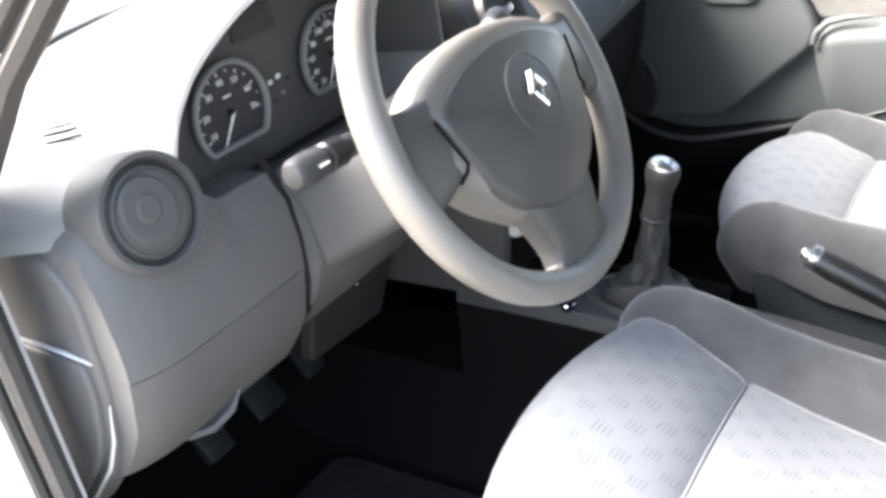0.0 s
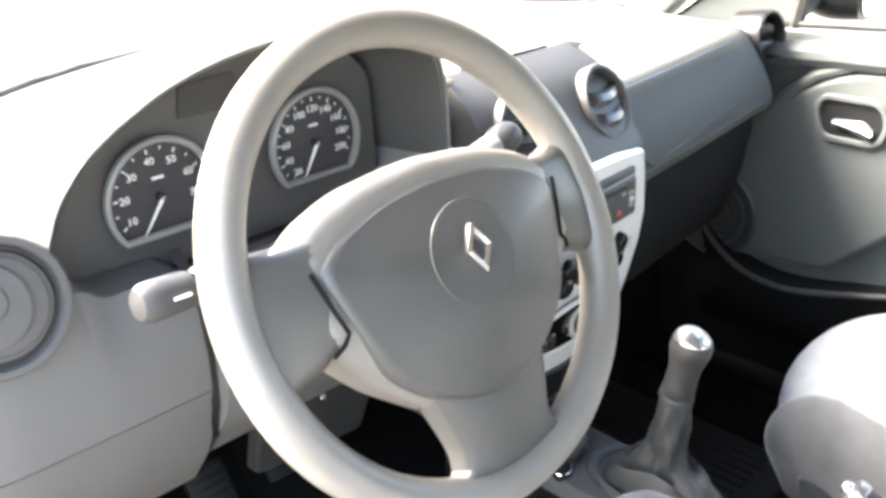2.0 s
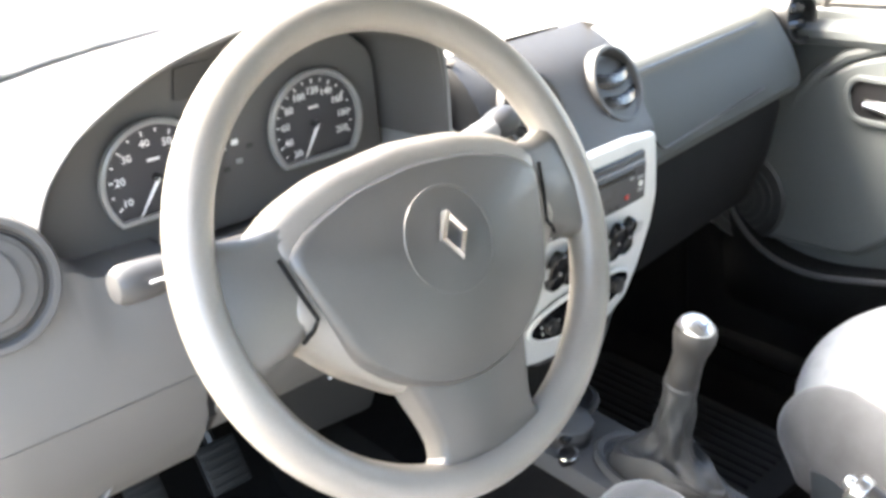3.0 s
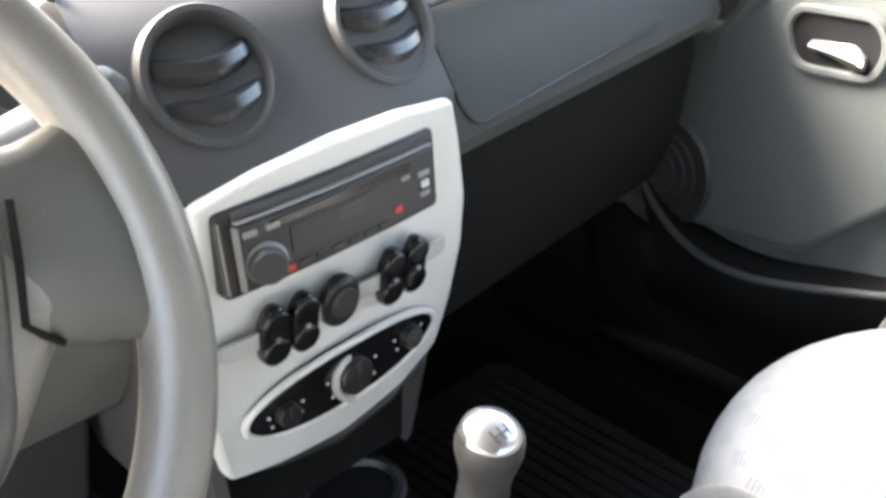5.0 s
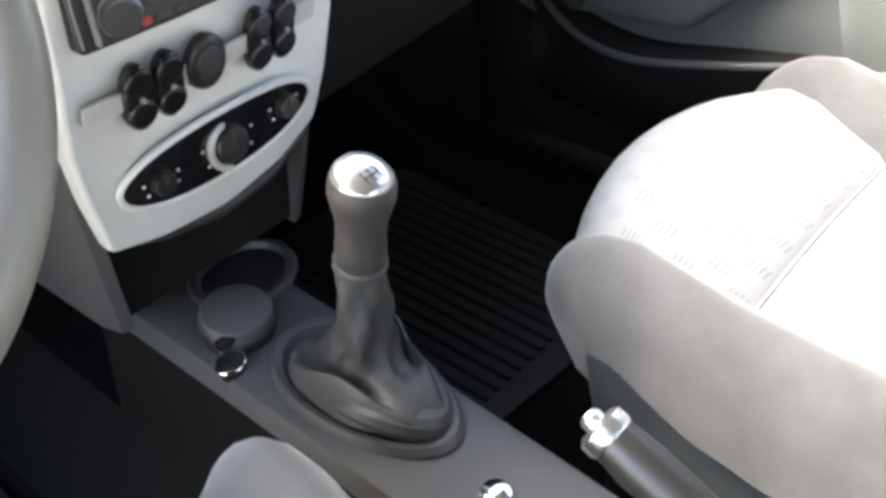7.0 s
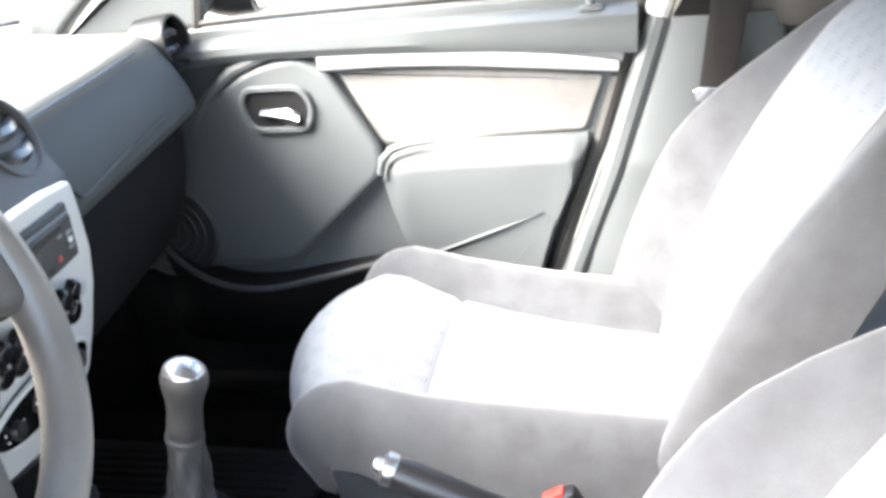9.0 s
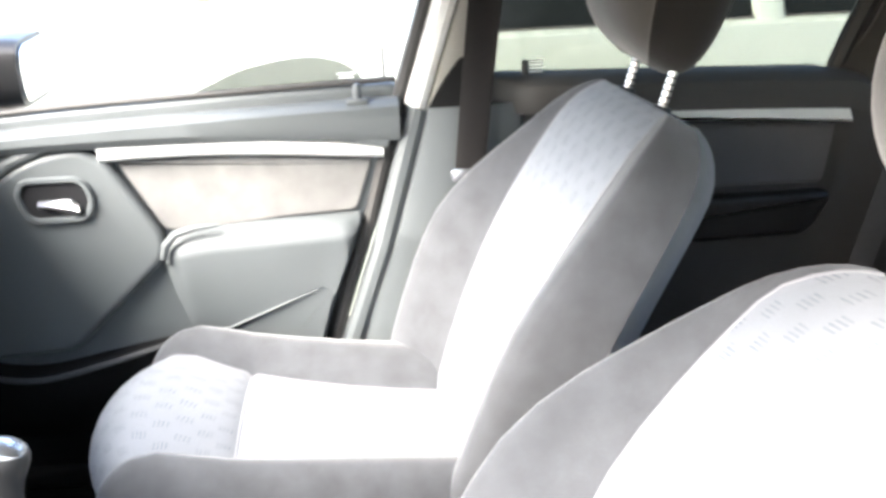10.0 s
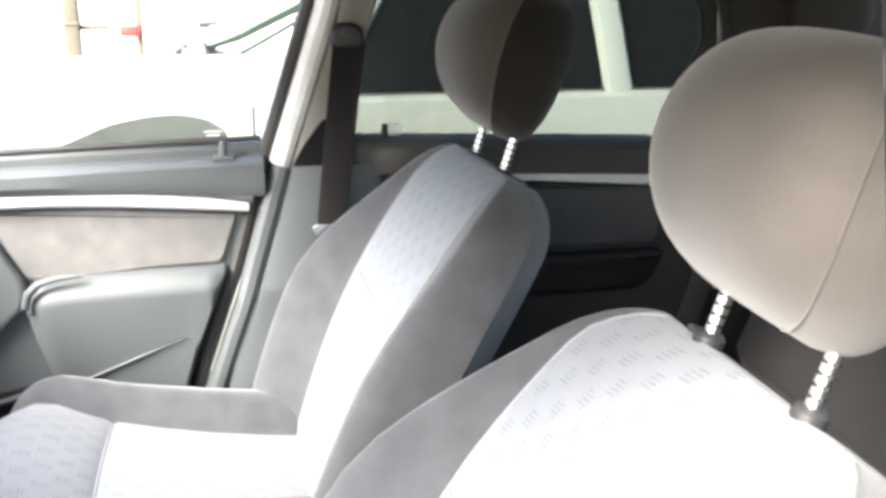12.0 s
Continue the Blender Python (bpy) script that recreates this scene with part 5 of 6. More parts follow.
slab("display", RX - 0.044, RX + 0.032, RZ - 0.012, RZ + 0.0075, 0.010, 0.0124, STACK, fp, 0.002, 0.0006, "unlit grey display", 6)
slab("display_glare", RX - 0.006, RX + 0.016, RZ - 0.004, RZ + 0.0065, 0.0118, 0.0127, CONSOLE, fp, 0.002, 0.0003)
kn = axes(on_stack(RX - 0.064, RZ - 0.010, 0.011), (1, -0.3, 0), (0, 0, 1), (-0.29, -0.957, 0))
part("volume_knob", revolve([(0.0125, 0), (0.0125, 0.008), (0.011, 0.011), (0, 0.0115)], kn, n=26), DARK, fp)
part("knob_ring", revolve([(0.0145, 0), (0.014, 0.003), (0.0125, 0.004), (0.0125, 0)], kn, n=26), RING, fp)
for k in range(6):
    slab("key", RX - 0.040 + 0.0135 * k, RX - 0.030 + 0.0135 * k, RZ - 0.0225, RZ - 0.0185, 0.010, 0.0132, STACK, fp, 0.001, 0.0005)
for x, z, w, h in ((-0.072, 0.013, 0.010, 0.004), (-0.056, 0.013, 0.010, 0.004), (0.056, 0.006, 0.008, 0.003), (0.074, 0.003, 0.012, 0.004), (0.074, -0.012, 0.010, 0.004)):
    slab("key", RX + x - w / 2, RX + x + w / 2, RZ + z - h / 2, RZ + z + h / 2, 0.010, 0.0132, RING, fp, 0.001, 0.0005)
slab("key_print", RX + 0.0715, RX + 0.0735, RZ - 0.007, RZ - 0.002, 0.011, 0.0138, MARK, fp, 0.0003, 0.0)
slab("key_print", RX + 0.0755, RX + 0.0775, RZ - 0.007, RZ - 0.002, 0.011, 0.0138, MARK, fp, 0.0003, 0.0)
for x, z in ((-0.0475, -0.0205), (0.0470, -0.0140)):
    slab("red_key", RX + x - 0.0032, RX + x + 0.0032, RZ + z - 0.0026, RZ + z + 0.0026, 0.010, 0.0135, RED, fp, 0.001, 0.0005, "small red lit key")

# switches
# proud band in darker silver; the slot's shade is put into its colour
slab("switch_channel", SX - 0.106, SX + 0.098, 0.7130, 0.7275, 0.002, 0.0045, CHANNEL, stack, 0.003, 0.0003, "silver band darkened to read as a shallow channel", 8)
def peanut(cx, cz, w, h, waist):
    pts = []
    for k in range(32):
        a = 2 * math.pi * k / 32
        s = math.sin(a)
        pts.append(Vector((cx + math.cos(a) * w * (1 - waist * (1 - s * s) ** 2), cz + s * h)))
    return pts
for x, mt in ((-0.0665, "hatched window"), (-0.0425, "fog lamp"), (0.0380, "window"), (0.0620, "heated window")):
    sw = thing("rocker_switch", (SX + x, 0.18, 0.70), "glossy black rocker switch with a pale symbol", "switch", "switches on the fascia")
    body = part("rocker", plate(peanut(SX + x, 0.7190, 0.0136, 0.0258, 0.16), on_stack, 0.0, 0.0095, 0.0045), GLOSS, sw)
    for zz in (0.7310, 0.7070):
        part("lobe", plate(ellipse(SX + x, zz, 0.0112, 0.0112, 20), on_stack, 0.006, 0.0108, 0.003), GLOSS, body)
    slab("symbol", SX + x - 0.0016, SX + x + 0.0016, 0.7170, 0.7203, 0.009, 0.0112, RING, sw, 0.0008, 0.0)
hz = thing("hazard_switch", (SX - 0.004, 0.17, 0.70), "round dark hazard light switch", "switch")
part("button", plate(peanut(SX - 0.011, 0.7225, 0.0170, 0.0215, 0.02), on_stack, 0.0, 0.0095, 0.0045), BLACK, hz)
part("cap", plate(ellipse(SX - 0.011, 0.7225, 0.0110, 0.0130, 24), on_stack, 0.008, 0.0112, 0.002), DARK, hz)

# heater panel
heat = thing("heater_control", (SX - 0.012, 0.17, 0.61), "black oval heater panel with three rotary knobs", "heater control")
oval = []
for k in range(48):
    a = 2 * math.pi * k / 48
    c, s = math.cos(a), math.sin(a)
    oval.append(Vector((SX + 0.001 + 0.092 * math.copysign(abs(c) ** 0.85, c), 0.647 + 0.02 * (0.092 * c) + (0.029 if s > 0 else 0.031) * s)))
part("lip", tube([on_stack(p.x, p.y, 0.004) for p in oval], 0.0030, n=8, closed=True, up=(0, 1, 0)), SILVER, heat, "raised silver lip")
part("panel", plate(oval, on_stack, -0.004, 0.0052, 0.001, cuts=[SX + 0.001 + v for v in (-0.07, -0.05, -0.03, -0.01, 0.01, 0.03, 0.05, 0.07)]), GLOSS, heat)
def knob(x, z, r, ring):
    sl = 0.03 + 1.0 * (x - SX)
    nrm = V(sl, -1, 0).normalized()
    xx = V(1, sl, 0).normalized()
    m = axes(on_stack(x, z, 0.005), xx, nrm.cross(xx), nrm)
    kb = part("knob", revolve([(r, 0), (r, 0.006), (r * 0.9, 0.0085), (0, 0.009)], m, n=28), BLACK, heat)
    part("pointer", block((0.002, r * 0.9, 0.0015), m @ Matrix.Translation((0, r * 0.45, 0.0094)), 0.0003), STACK, kb)
    if ring:
        pts = [m @ V(r * 1.22 * math.cos(a), r * 1.22 * math.sin(a), 0.004) for a in [radians(95 + 170 * k / 20) for k in range(21)]]
        part("crescent", tube(pts, [0.0006] + [0.0032] * 19 + [0.0006], n=6), CHANNEL, heat, "pale crescent scale")
    for k in range(7):
        a = radians(210 - 40 * k)
        part("scale_mark", block((0.0022, 0.0022, 0.0005), m @ Matrix.Translation((r * 1.55 * math.cos(a), r * 1.35 * math.sin(a), 0.0008)), 0), MARK, heat, "", 0)
knob(SX - 0.058, 0.643, 0.0095, False)
knob(SX + 0.003, 0.645, 0.0155, True)
knob(SX + 0.062, 0.650, 0.0100, False)

# ---- floor console, gear lever, handbrake ----
con = thing("floor_console", (0, 0.1, 0.30), "dark grey moulded console over the tunnel", "console")
rows, skirt = [], []
for i in range(21):
    y = lerp(0.34, -0.62, i / 20)
    top = curve([(-0.62, 0.40), (-0.35, 0.415), (-0.10, 0.455), (0.10, 0.472), (0.34, 0.480)], y)
    w = curve([(-0.62, 0.062), (-0.30, 0.060), (-0.05, 0.054), (0.10, 0.055), (0.34, 0.058)], y)
    rows.append([V(x, y, z) for x, z in ((-w - 0.006, top - 0.026), (-w - 0.004, top - 0.014), (-w, top - 0.005), (-w + 0.012, top), (0, top + 0.001), (w - 0.012, top), (w, top - 0.005), (w + 0.004, top - 0.014), (w + 0.006, top - 0.026))])
    skirt.append([V(x, y, z) for x, z in ((-w - 0.060, 0.19), (-w - 0.020, 0.30), (-w - 0.004, top - 0.020), (w + 0.004, top - 0.020), (w + 0.020, 0.30), (w + 0.060, 0.19))])
part("body", grid(rows), CONSOLE, con)
part("carpet_skirt", grid(skirt, close_u=True, caps=True), CARPET, con, "black carpeted foot of the console")
def con_top(y):
    return curve([(-0.62, 0.40), (-0.35, 0.415), (-0.10, 0.455), (0.10, 0.472), (0.34, 0.480)], y)
on_con = lambda a, b, d: V(a, b, con_top(b) + d)
part("tray_wall", tube([on_con(0.046 * math.cos(t) + 0.030, 0.236 + 0.040 * math.sin(t), 0.006) for t in [2 * math.pi * k / 24 for k in range(24)]], 0.006, n=6, closed=True), DARK, con, "dark rim of the cup holder")
part("cup_well", plate(ellipse(0.030, 0.236, 0.042, 0.036, 24), on_con, 0.0, 0.004, 0.0), BLACK, con, "dark cup well")
ash = thing("ashtray", (-0.016, 0.188, 0.465), "round dark plastic ashtray with a tilted lid", "ashtray")
m = Matrix.Translation((-0.016, 0.188, con_top(0.19))) @ Matrix.Rotation(radians(8), 4, "X")
part("cup", revolve([(0.030, -0.01), (0.0325, 0.012), (0.031, 0.016), (0, 0.016)], m, n=32), BLACK, ash)
part("lid", revolve([(0.0315, 0.014), (0.032, 0.019), (0.029, 0.026), (0.019, 0.030), (0, 0.0315)], m, n=32), CONSOLE, ash, "domed grey lid")
part("tab", block((0.018, 0.010, 0.008), m @ Matrix.Translation((-0.026, -0.018, 0.020)), 0.002), GLOSS, ash)
lighter = thing("cigarette_lighter", (-0.046, 0.160, 0.465), "small black lighter socket with a bright rim", "lighter")
m = Matrix.Translation((-0.046, 0.160, con_top(0.16) - 0.002)) @ Matrix.Rotation(radians(-10), 4, "Y")
part("socket", revolve([(0.013, -0.01), (0.013, 0.006), (0.010, 0.008), (0, 0.005)], m, n=20), BLACK, lighter)
part("rim", tube([m @ V(0.0125 * math.cos(t), 0.0125 * math.sin(t), 0.007) for t in [2 * math.pi * k / 20 for k in range(20)]], 0.0014, n=5, closed=True), CHROME, lighter)

gear = thing("gear_lever", (0.0, 0.07, 0.47), "gear lever with leather gaiter and chrome-capped knob", "gear lever")
def egg(f, d):
    pts = []
    for k in range(40):
        a = 2 * math.pi * k / 40
        pts.append(on_con(0.006 + 0.047 * f * math.cos(a) * (1 + 0.10 * math.sin(a)), 0.060 + 0.083 * f * math.sin(a), d))
    return pts
part("base_ring", grid([egg(1.12, -0.004), egg(1.12, 0.004), egg(1.06, 0.009), egg(0.96, 0.008), egg(0.92, 0.0)], close_u=True), CONSOLE, gear, "moulded oval base ring")
KB, KT = V(0.005, 0.045, 0.604), V(0.002, 0.028, 0.683)
rows = []
for i in range(37):
    t = i / 36
    c = lerp(V(0.006, 0.060, con_top(0.06) + 0.004), KB, t)
    row = []
    for k in range(40):
        a = 2 * math.pi * k / 40
        r0 = V(0.043 * math.cos(a), 0.077 * math.sin(a), 0)
        r1 = V(0.0175 * math.cos(a), 0.0175 * math.sin(a), 0)
        s = curve([(0, 0.0), (0.07, 0.12), (0.14, 0.34), (0.24, 0.66), (0.36, 0.84), (0.6, 0.94), (1, 1.0)], t)
        fold = (0.20 * math.sin(3 * a + 6 * t) + 0.13 * math.sin(5 * a - 11 * t + 1) + 0.06 * math.sin(9 * a + 13 * t)) * math.sin(math.pi * t) ** 0.5 * (1 - 0.55 * t)
        sag = 0.012 * math.sin(math.pi * min(1, t * 5.5)) * (1.2 + math.sin(2 * a + 1.2)) + 0.006 * math.sin(26 * t + 2 * a) * max(0, 1 - 2.2 * t)
        row.append(c + lerp(r0, r1, s) * (1 + fold) + V(0, 0, sag))
    rows.append(row)
part("gaiter", grid(rows, close_u=True), BOOT, gear, "creased grey leather gaiter")
roll = []
for k in range(25):
    a = radians(lerp(150, 395, k / 24))
    roll.append(on_con(0.006 + 0.033 * math.cos(a), 0.052 + 0.060 * math.sin(a), 0.014 + 0.008 * math.sin(2 * a + 0.6)))
part("gaiter_fold", tube(roll, [0.003 + 0.010 * math.sin(math.pi * k / 24) ** 0.6 for k in range(25)], n=10), BOOT, gear, "slumped fold of the gaiter")
ax = (KT - KB).normalized()
sx = V(1, 0, 0)
km = axes(KB, sx, ax.cross(sx).normalized(), ax)
part("collar", revolve([(0.0185, -0.004), (0.0198, -0.002), (0.0198, 0.002), (0.0185, 0.004)], km, n=28), CONSOLE, gear, "thin collar under the knob")
prof = [(0.0165, 0.0), (0.0185, 0.004), (0.0180, 0.018), (0.0172, 0.032), (0.0180, 0.044), (0.0208, 0.056), (0.0228, 0.066), (0.0226, 0.074), (0.0205, 0.080)]
part("knob", revolve(prof + [(0.0, 0.080)], km, n=30), STACK, gear, "dark grey waisted knob")
tm = km @ Matrix.Translation((0, 0, 0.078)) @ Matrix.Rotation(radians(12), 4, "X")
cap = part("knob_cap", revolve([(0.0210, -0.004), (0.0205, 0.001), (0.0180, 0.0055), (0.0120, 0.0085), (0.0050, 0.0098), (0, 0.010)], tm, n=30), SATIN, gear, "polished domed cap with shift pattern")
for u, v, w, h in ((-0.006, 0, 0.0012, 0.010), (0, 0, 0.0012, 0.010), (0.006, 0, 0.0012, 0.010), (0, 0, 0.013, 0.0012)):
    part("shift_mark", block((w, h, 0.0006), tm @ Matrix.Translation((u, v - 0.006, 0.0099)), 0), STACK, cap, "", 0)

brake = thing("handbrake", (0.0, -0.40, 0.43), "dark handbrake lever with a chrome button", "handbrake")
a, b = V(0.004, -0.430, 0.452), V(-0.002, -0.158, 0.580)
part("lever", tube([a, lerp(a, b, 0.3), lerp(a, b, 0.5), lerp(a, b, 0.9), lerp(a, b, 0.97)], [0.014, 0.014, 0.0165, 0.0170, 0.0150], n=16), BLACK, brake)
d = (b - a).normalized()
part("end_ring", tube([lerp(a, b, 0.965), lerp(a, b, 0.975), b, b + d * 0.003], [0.0155, 0.0168, 0.0165, 0.012], n=18), SATIN, brake, "chrome end ring")
part("button", tube([b, b + d * 0.008, b + d * 0.011], [0.0075, 0.0075, 0.005], n=14), SATIN, brake, "chrome push button")
part("gaiter", tube([V(0.004, -0.46, 0.425), V(0.004, -0.43, 0.445), V(0.004, -0.40, 0.462)], [0.042, 0.032, 0.020], n=16), BOOT, brake)
cn = thing("coin_cap", (-0.004, -0.075, 0.46), "small bright round cap in the console", "cap")
part("disc", revolve([(0.012, 0), (0.012, 0.004), (0.009, 0.006), (0, 0.006)], Matrix.Translation((-0.004, -0.078, con_top(-0.078) - 0.001)), n=20), CHROME, cn)

# pedals
for x, name, w in ((-0.405, "clutch_pedal", 0.05), (-0.295, "brake_pedal", 0.06), (-0.190, "accelerator_pedal", 0.042)):
    pd = thing(name, (x, 0.55, 0.33), "black pedal with a ribbed rubber pad", "pedal", "pedals")
    m = Matrix.Translation((x, 0.56, 0.385)) @ Matrix.Rotation(radians(-35), 4, "X")
    pad = part("pad", block((w, 0.014, 0.068), m, 0.004), RUBBER, pd)
    for k in range(5):
        part("rib", block((w * 0.86, 0.004, 0.005), m @ Matrix.Translation((0, -0.008, -0.024 + 0.012 * k)), 0.001), RUBBER, pad)
    part("arm", tube([m @ V(0, 0.008, 0), V(x, 0.62, 0.46), V(x, 0.68, 0.60), V(x, 0.70, 0.66)], 0.008, n=8), BLACK, pd)

# ribbed rubber mat in the passenger footwell
mat_ob = thing("floor_mat", (0.36, 0.35, FLOOR_Z), "black ribbed rubber mat in the footwell", "floor mat")
MO = rounded([(0.175, 0.13), (0.56, 0.10), (0.58, 0.60), (0.17, 0.60)], 0.04, 5)
on_floor = lambda a, b, d: V(a, b, max(floor_z(a, b), FLOOR_Z) + d)
part("sheet", plate(MO, on_floor, 0.002, 0.010, 0.003), RUBBER, mat_ob)
for k in range(17):
    x = 0.20 + 0.0215 * k
    part("rib", tube([V(x, 0.155, FLOOR_Z + 0.010), V(x, 0.30, FLOOR_Z + 0.011), V(x, 0.56, FLOOR_Z + 0.010)], 0.0055, n=6), RUBBER, mat_ob)
dm = thing("floor_mat", (-0.36, 0.35, FLOOR_Z), "black carpet mat under the pedals", "floor mat")
part("sheet", plate(rounded([(-0.56, 0.10), (-0.17, 0.10), (-0.17, 0.55), (-0.58, 0.55)], 0.04, 5), on_floor, 0.002, 0.010, 0.003), FLOORMAT, dm)


# ---- seats ----
def seat(cx, front_y, cush_z, recline, label, back_len=0.53, joint_y=-0.478, joint_z=0.424, yaw=0.0, post_x=0.071, rest=1.0, broad=1.0, bow=1.0, wing=0.010, lift=0.0, near=1.0, panel=1.0, inner=1.0, lean=0.22, post_back=0.0, rear_mat=None, guide=0.006):
    root = thing("car_chair", (cx, -0.2, FLOOR_Z), label, "car seat", "front seats")
    # cushion: rows run from the back to the rounded front edge
    W, CW = 0.232, 0.172
    dz = cush_z
    R = 0.062
    path = [(-0.50, dz - 0.068, 0, 1), (-0.45, dz - 0.062, 0, 1), (-0.38, dz - 0.055, 0, 1), (-0.30, dz - 0.046, 0, 1), (-0.22, dz - 0.036, 0, 1), (-0.153, dz - 0.027, 0, 1), (-0.144, dz - 0.032, 0, 1), (-0.134, dz - 0.0235, 0, 1), (-0.10, dz - 0.015, 0, 1), (front_y - R - 0.02, dz - 0.002, 0.05, 1)]
    for k in range(1, 11):
        q = radians(11 * k)
        path.append((front_y - R + R * math.sin(q), dz - R + R * math.cos(q), math.sin(q), math.cos(q)))
    path.append((front_y - 0.030, dz - 0.125, 0.9, -0.4))
    def cross(n):
        left = [-1 + (1 - CW / W) * k / n for k in range(n + 1)]
        mid = [-CW / W + 2 * CW / W * k / 10 for k in range(11)]
        return left, mid, [-v for v in left[::-1]]
    left, mid, right = cross(9)
    def at(un, i):
        y, z, ny, nz = path[i]
        # the cloth panel narrows towards the backrest
        c = curve([(-0.50, 0.098), (-0.30, 0.110), (-0.14, 0.140), (0.0, 0.172), (0.2, 0.172)], y) / W
        xn = un * c * W / CW if abs(un) <= CW / W else math.copysign(c + (abs(un) - CW / W) / (1 - CW / W) * (1 - c), un)
        y += bow * (0.026 - 0.046 * xn * xn) * ease(-0.12, 0.0, y)
        if abs(xn) > c and i == 6:
            z += 0.006 * min(1.0, (abs(xn) - c) * 8)
        bol = 0.036 * (1 - 0.8 * ease(-0.14, 0.03, y)) + wing
        a = abs(xn)
        q = 0.0
        if a <= c + 1e-6:
            h = (0.006 + 0.021 * ease(-0.2, 0.0, y)) * (1 - (xn / c) ** 2) - 0.004
        else:
            q = (a - c) / (1 - c)
            h = -0.004 + bol * math.sin(min(1.0, q / 0.55) * math.pi / 2) ** 1.3
        wtaper = W * (1 - 0.035 * ease(-0.12, front_y, y) - 0.05 * ease(0.05, 0.14, dz - z) * ny)
        if xn * cx < 0:
            wtaper *= lerp(1.0, inner, ease(-0.20, front_y - 0.03, y))
        py, pz = y + ny * h * 0.9, z + max(0.0, nz) * h
        if q > 0.55:
            # the bolster rolls over and down to one lower edge
            f = 1 - math.sqrt(max(0.0, 1 - ((q - 0.55) / 0.45) ** 2.2))
            py = lerp(py, min(y, front_y - 0.058), f)
            pz = lerp(pz, min(z - 0.070 * max(0.0, nz), dz - 0.078 if ny > 0.02 else z), f)
        pz += lift * ease(-0.2, 0.0, y)
        return V(cx + xn * wtaper, py, pz)
    n = len(path)
    uv = lambda xs, rng: [[(xs[j] * W, path[i][0] * 1.0 + (path[i][1] - dz) * (-1 if i > 9 else 0)) for j in range(len(xs))] for i in rng]
    part("front_panel", grid([[at(x, i) for x in mid] for i in range(6, n)], uvs=uv(mid, range(6, n))), CLOTH, root, "pale patterned cloth panel", 60)
    part("rear_panel", grid([[at(x, i) for x in mid] for i in range(0, 7)], uvs=uv(mid, range(0, 7))), CLOTH, root, "pale patterned cloth panel", 60)
    for xs in (left, right):
        part("side_bolster", grid([[at(x, i) for x in xs] for i in range(n)]), VELOUR, root, "grey velour bolster", 60)
    for xs in (-CW / W, CW / W):
        part("seam", tube([at(xs, i) for i in range(n)], 0.0017, n=5), STITCH, root)
    part("seam", tube([at(x, 6) + V(0, 0, 0.001) for x in mid], 0.0022, n=5), STITCH, root, "cross seam")
    for sg in (-1, 1):
        part("side_skirt", plate(rounded([(-0.49, dz - 0.20), (front_y - 0.08, dz - 0.19), (front_y - 0.055, dz - 0.07), (-0.12, dz - 0.07), (-0.49, dz - 0.10)], 0.012), lambda a, b, d, s=sg: V(cx + s * (W * 0.925 + d), a, b), -0.03, 0.0, 0.004), SEATPLASTIC, root, "dark plastic side cover")
    # plastic base
    rows = []
    for y in (-0.46, -0.30, -0.10, front_y - 0.08):
        rows.append([V(cx + x, y, z) for x, z in ((-0.18, FLOOR_Z + 0.04), (-0.200, FLOOR_Z + 0.10), (-0.206, dz - 0.105), (0.206, dz - 0.105), (0.200, FLOOR_Z + 0.10), (0.18, FLOOR_Z + 0.04))])
    part("base", grid(rows, close_u=True, caps=True), SEATPLASTIC, root, "dark plastic seat base")
    for x in (-0.19, 0.19):
        part("rail", block((0.03, 0.52, 0.045), Matrix.Translation((cx + x, -0.2, FLOOR_Z + 0.022)), 0.004), BLACK, root)
    # backrest
    J = V(cx, joint_y, joint_z)
    turn_m = Matrix.Rotation(radians(yaw), 3, "Z")
    X = turn_m @ V(1, 0, 0)
    S, F = turn_m @ V(0, -math.sin(radians(recline)), math.cos(radians(recline))), turn_m @ V(0, math.cos(radians(recline)), math.sin(radians(recline)))
    L = back_len
    width = [(0.0, 0.238), (0.12, 0.252), (0.30, 0.260), (0.50, 0.258), (0.66, 0.248), (0.78, 0.234), (0.88, 0.212), (0.95, 0.184), (0.985, 0.160), (1.0, 0.140)]
    ts = [0, 0.05, 0.1, 0.16, 0.23, 0.30, 0.38, 0.46, 0.54, 0.62, 0.69, 0.76, 0.82, 0.87, 0.91, 0.945, 0.97, 0.988, 1.0]
    cwt = lambda t: curve([(0, 0.118), (0.3, 0.134), (0.6, 0.152), (0.85, 0.156), (0.95, 0.146), (1, 0.128)], t) * lerp(1.0, panel, ease(0.2, 0.6, t))
    def sect(t):
        w = curve(width, t) * lerp(1.0, broad, ease(0.3, 0.7, t))
        c = min(0.9, cwt(t) * broad / w)
        k = math.sqrt(max(0.0, 1 - (max(0, t - 0.86) / 0.158) ** 2))
        full = 0.070 * (1 - ease(0.40, 0.95, t)) + 0.006
        def fz(xn):
            a = abs(xn)
            if a <= c:
                h = 0.050 + 0.012 * math.sin(math.pi * min(1, t * 1.1)) * 0.5 - 0.006 * (xn / c) ** 2
            else:
                q = (a - c) / (1 - c)
                bol = full * (near if xn < 0 else 1.0)
                h = 0.044 + 0.006 * math.sin(math.pi * min(1, t * 1.1)) + (bol * math.sin(min(1, q / 0.68) * math.pi / 2) ** 1.5 if q < 0.68 else bol - (bol + 0.070) * (1 - math.sqrt(max(0, 1 - ((q - 0.68) / 0.32) ** 2.2))))
            return h
        return w, c, k, fz
    def bp(xn, t, f=None):
        w, c, k, fz = sect(t)
        h = fz(xn) if f is None else f
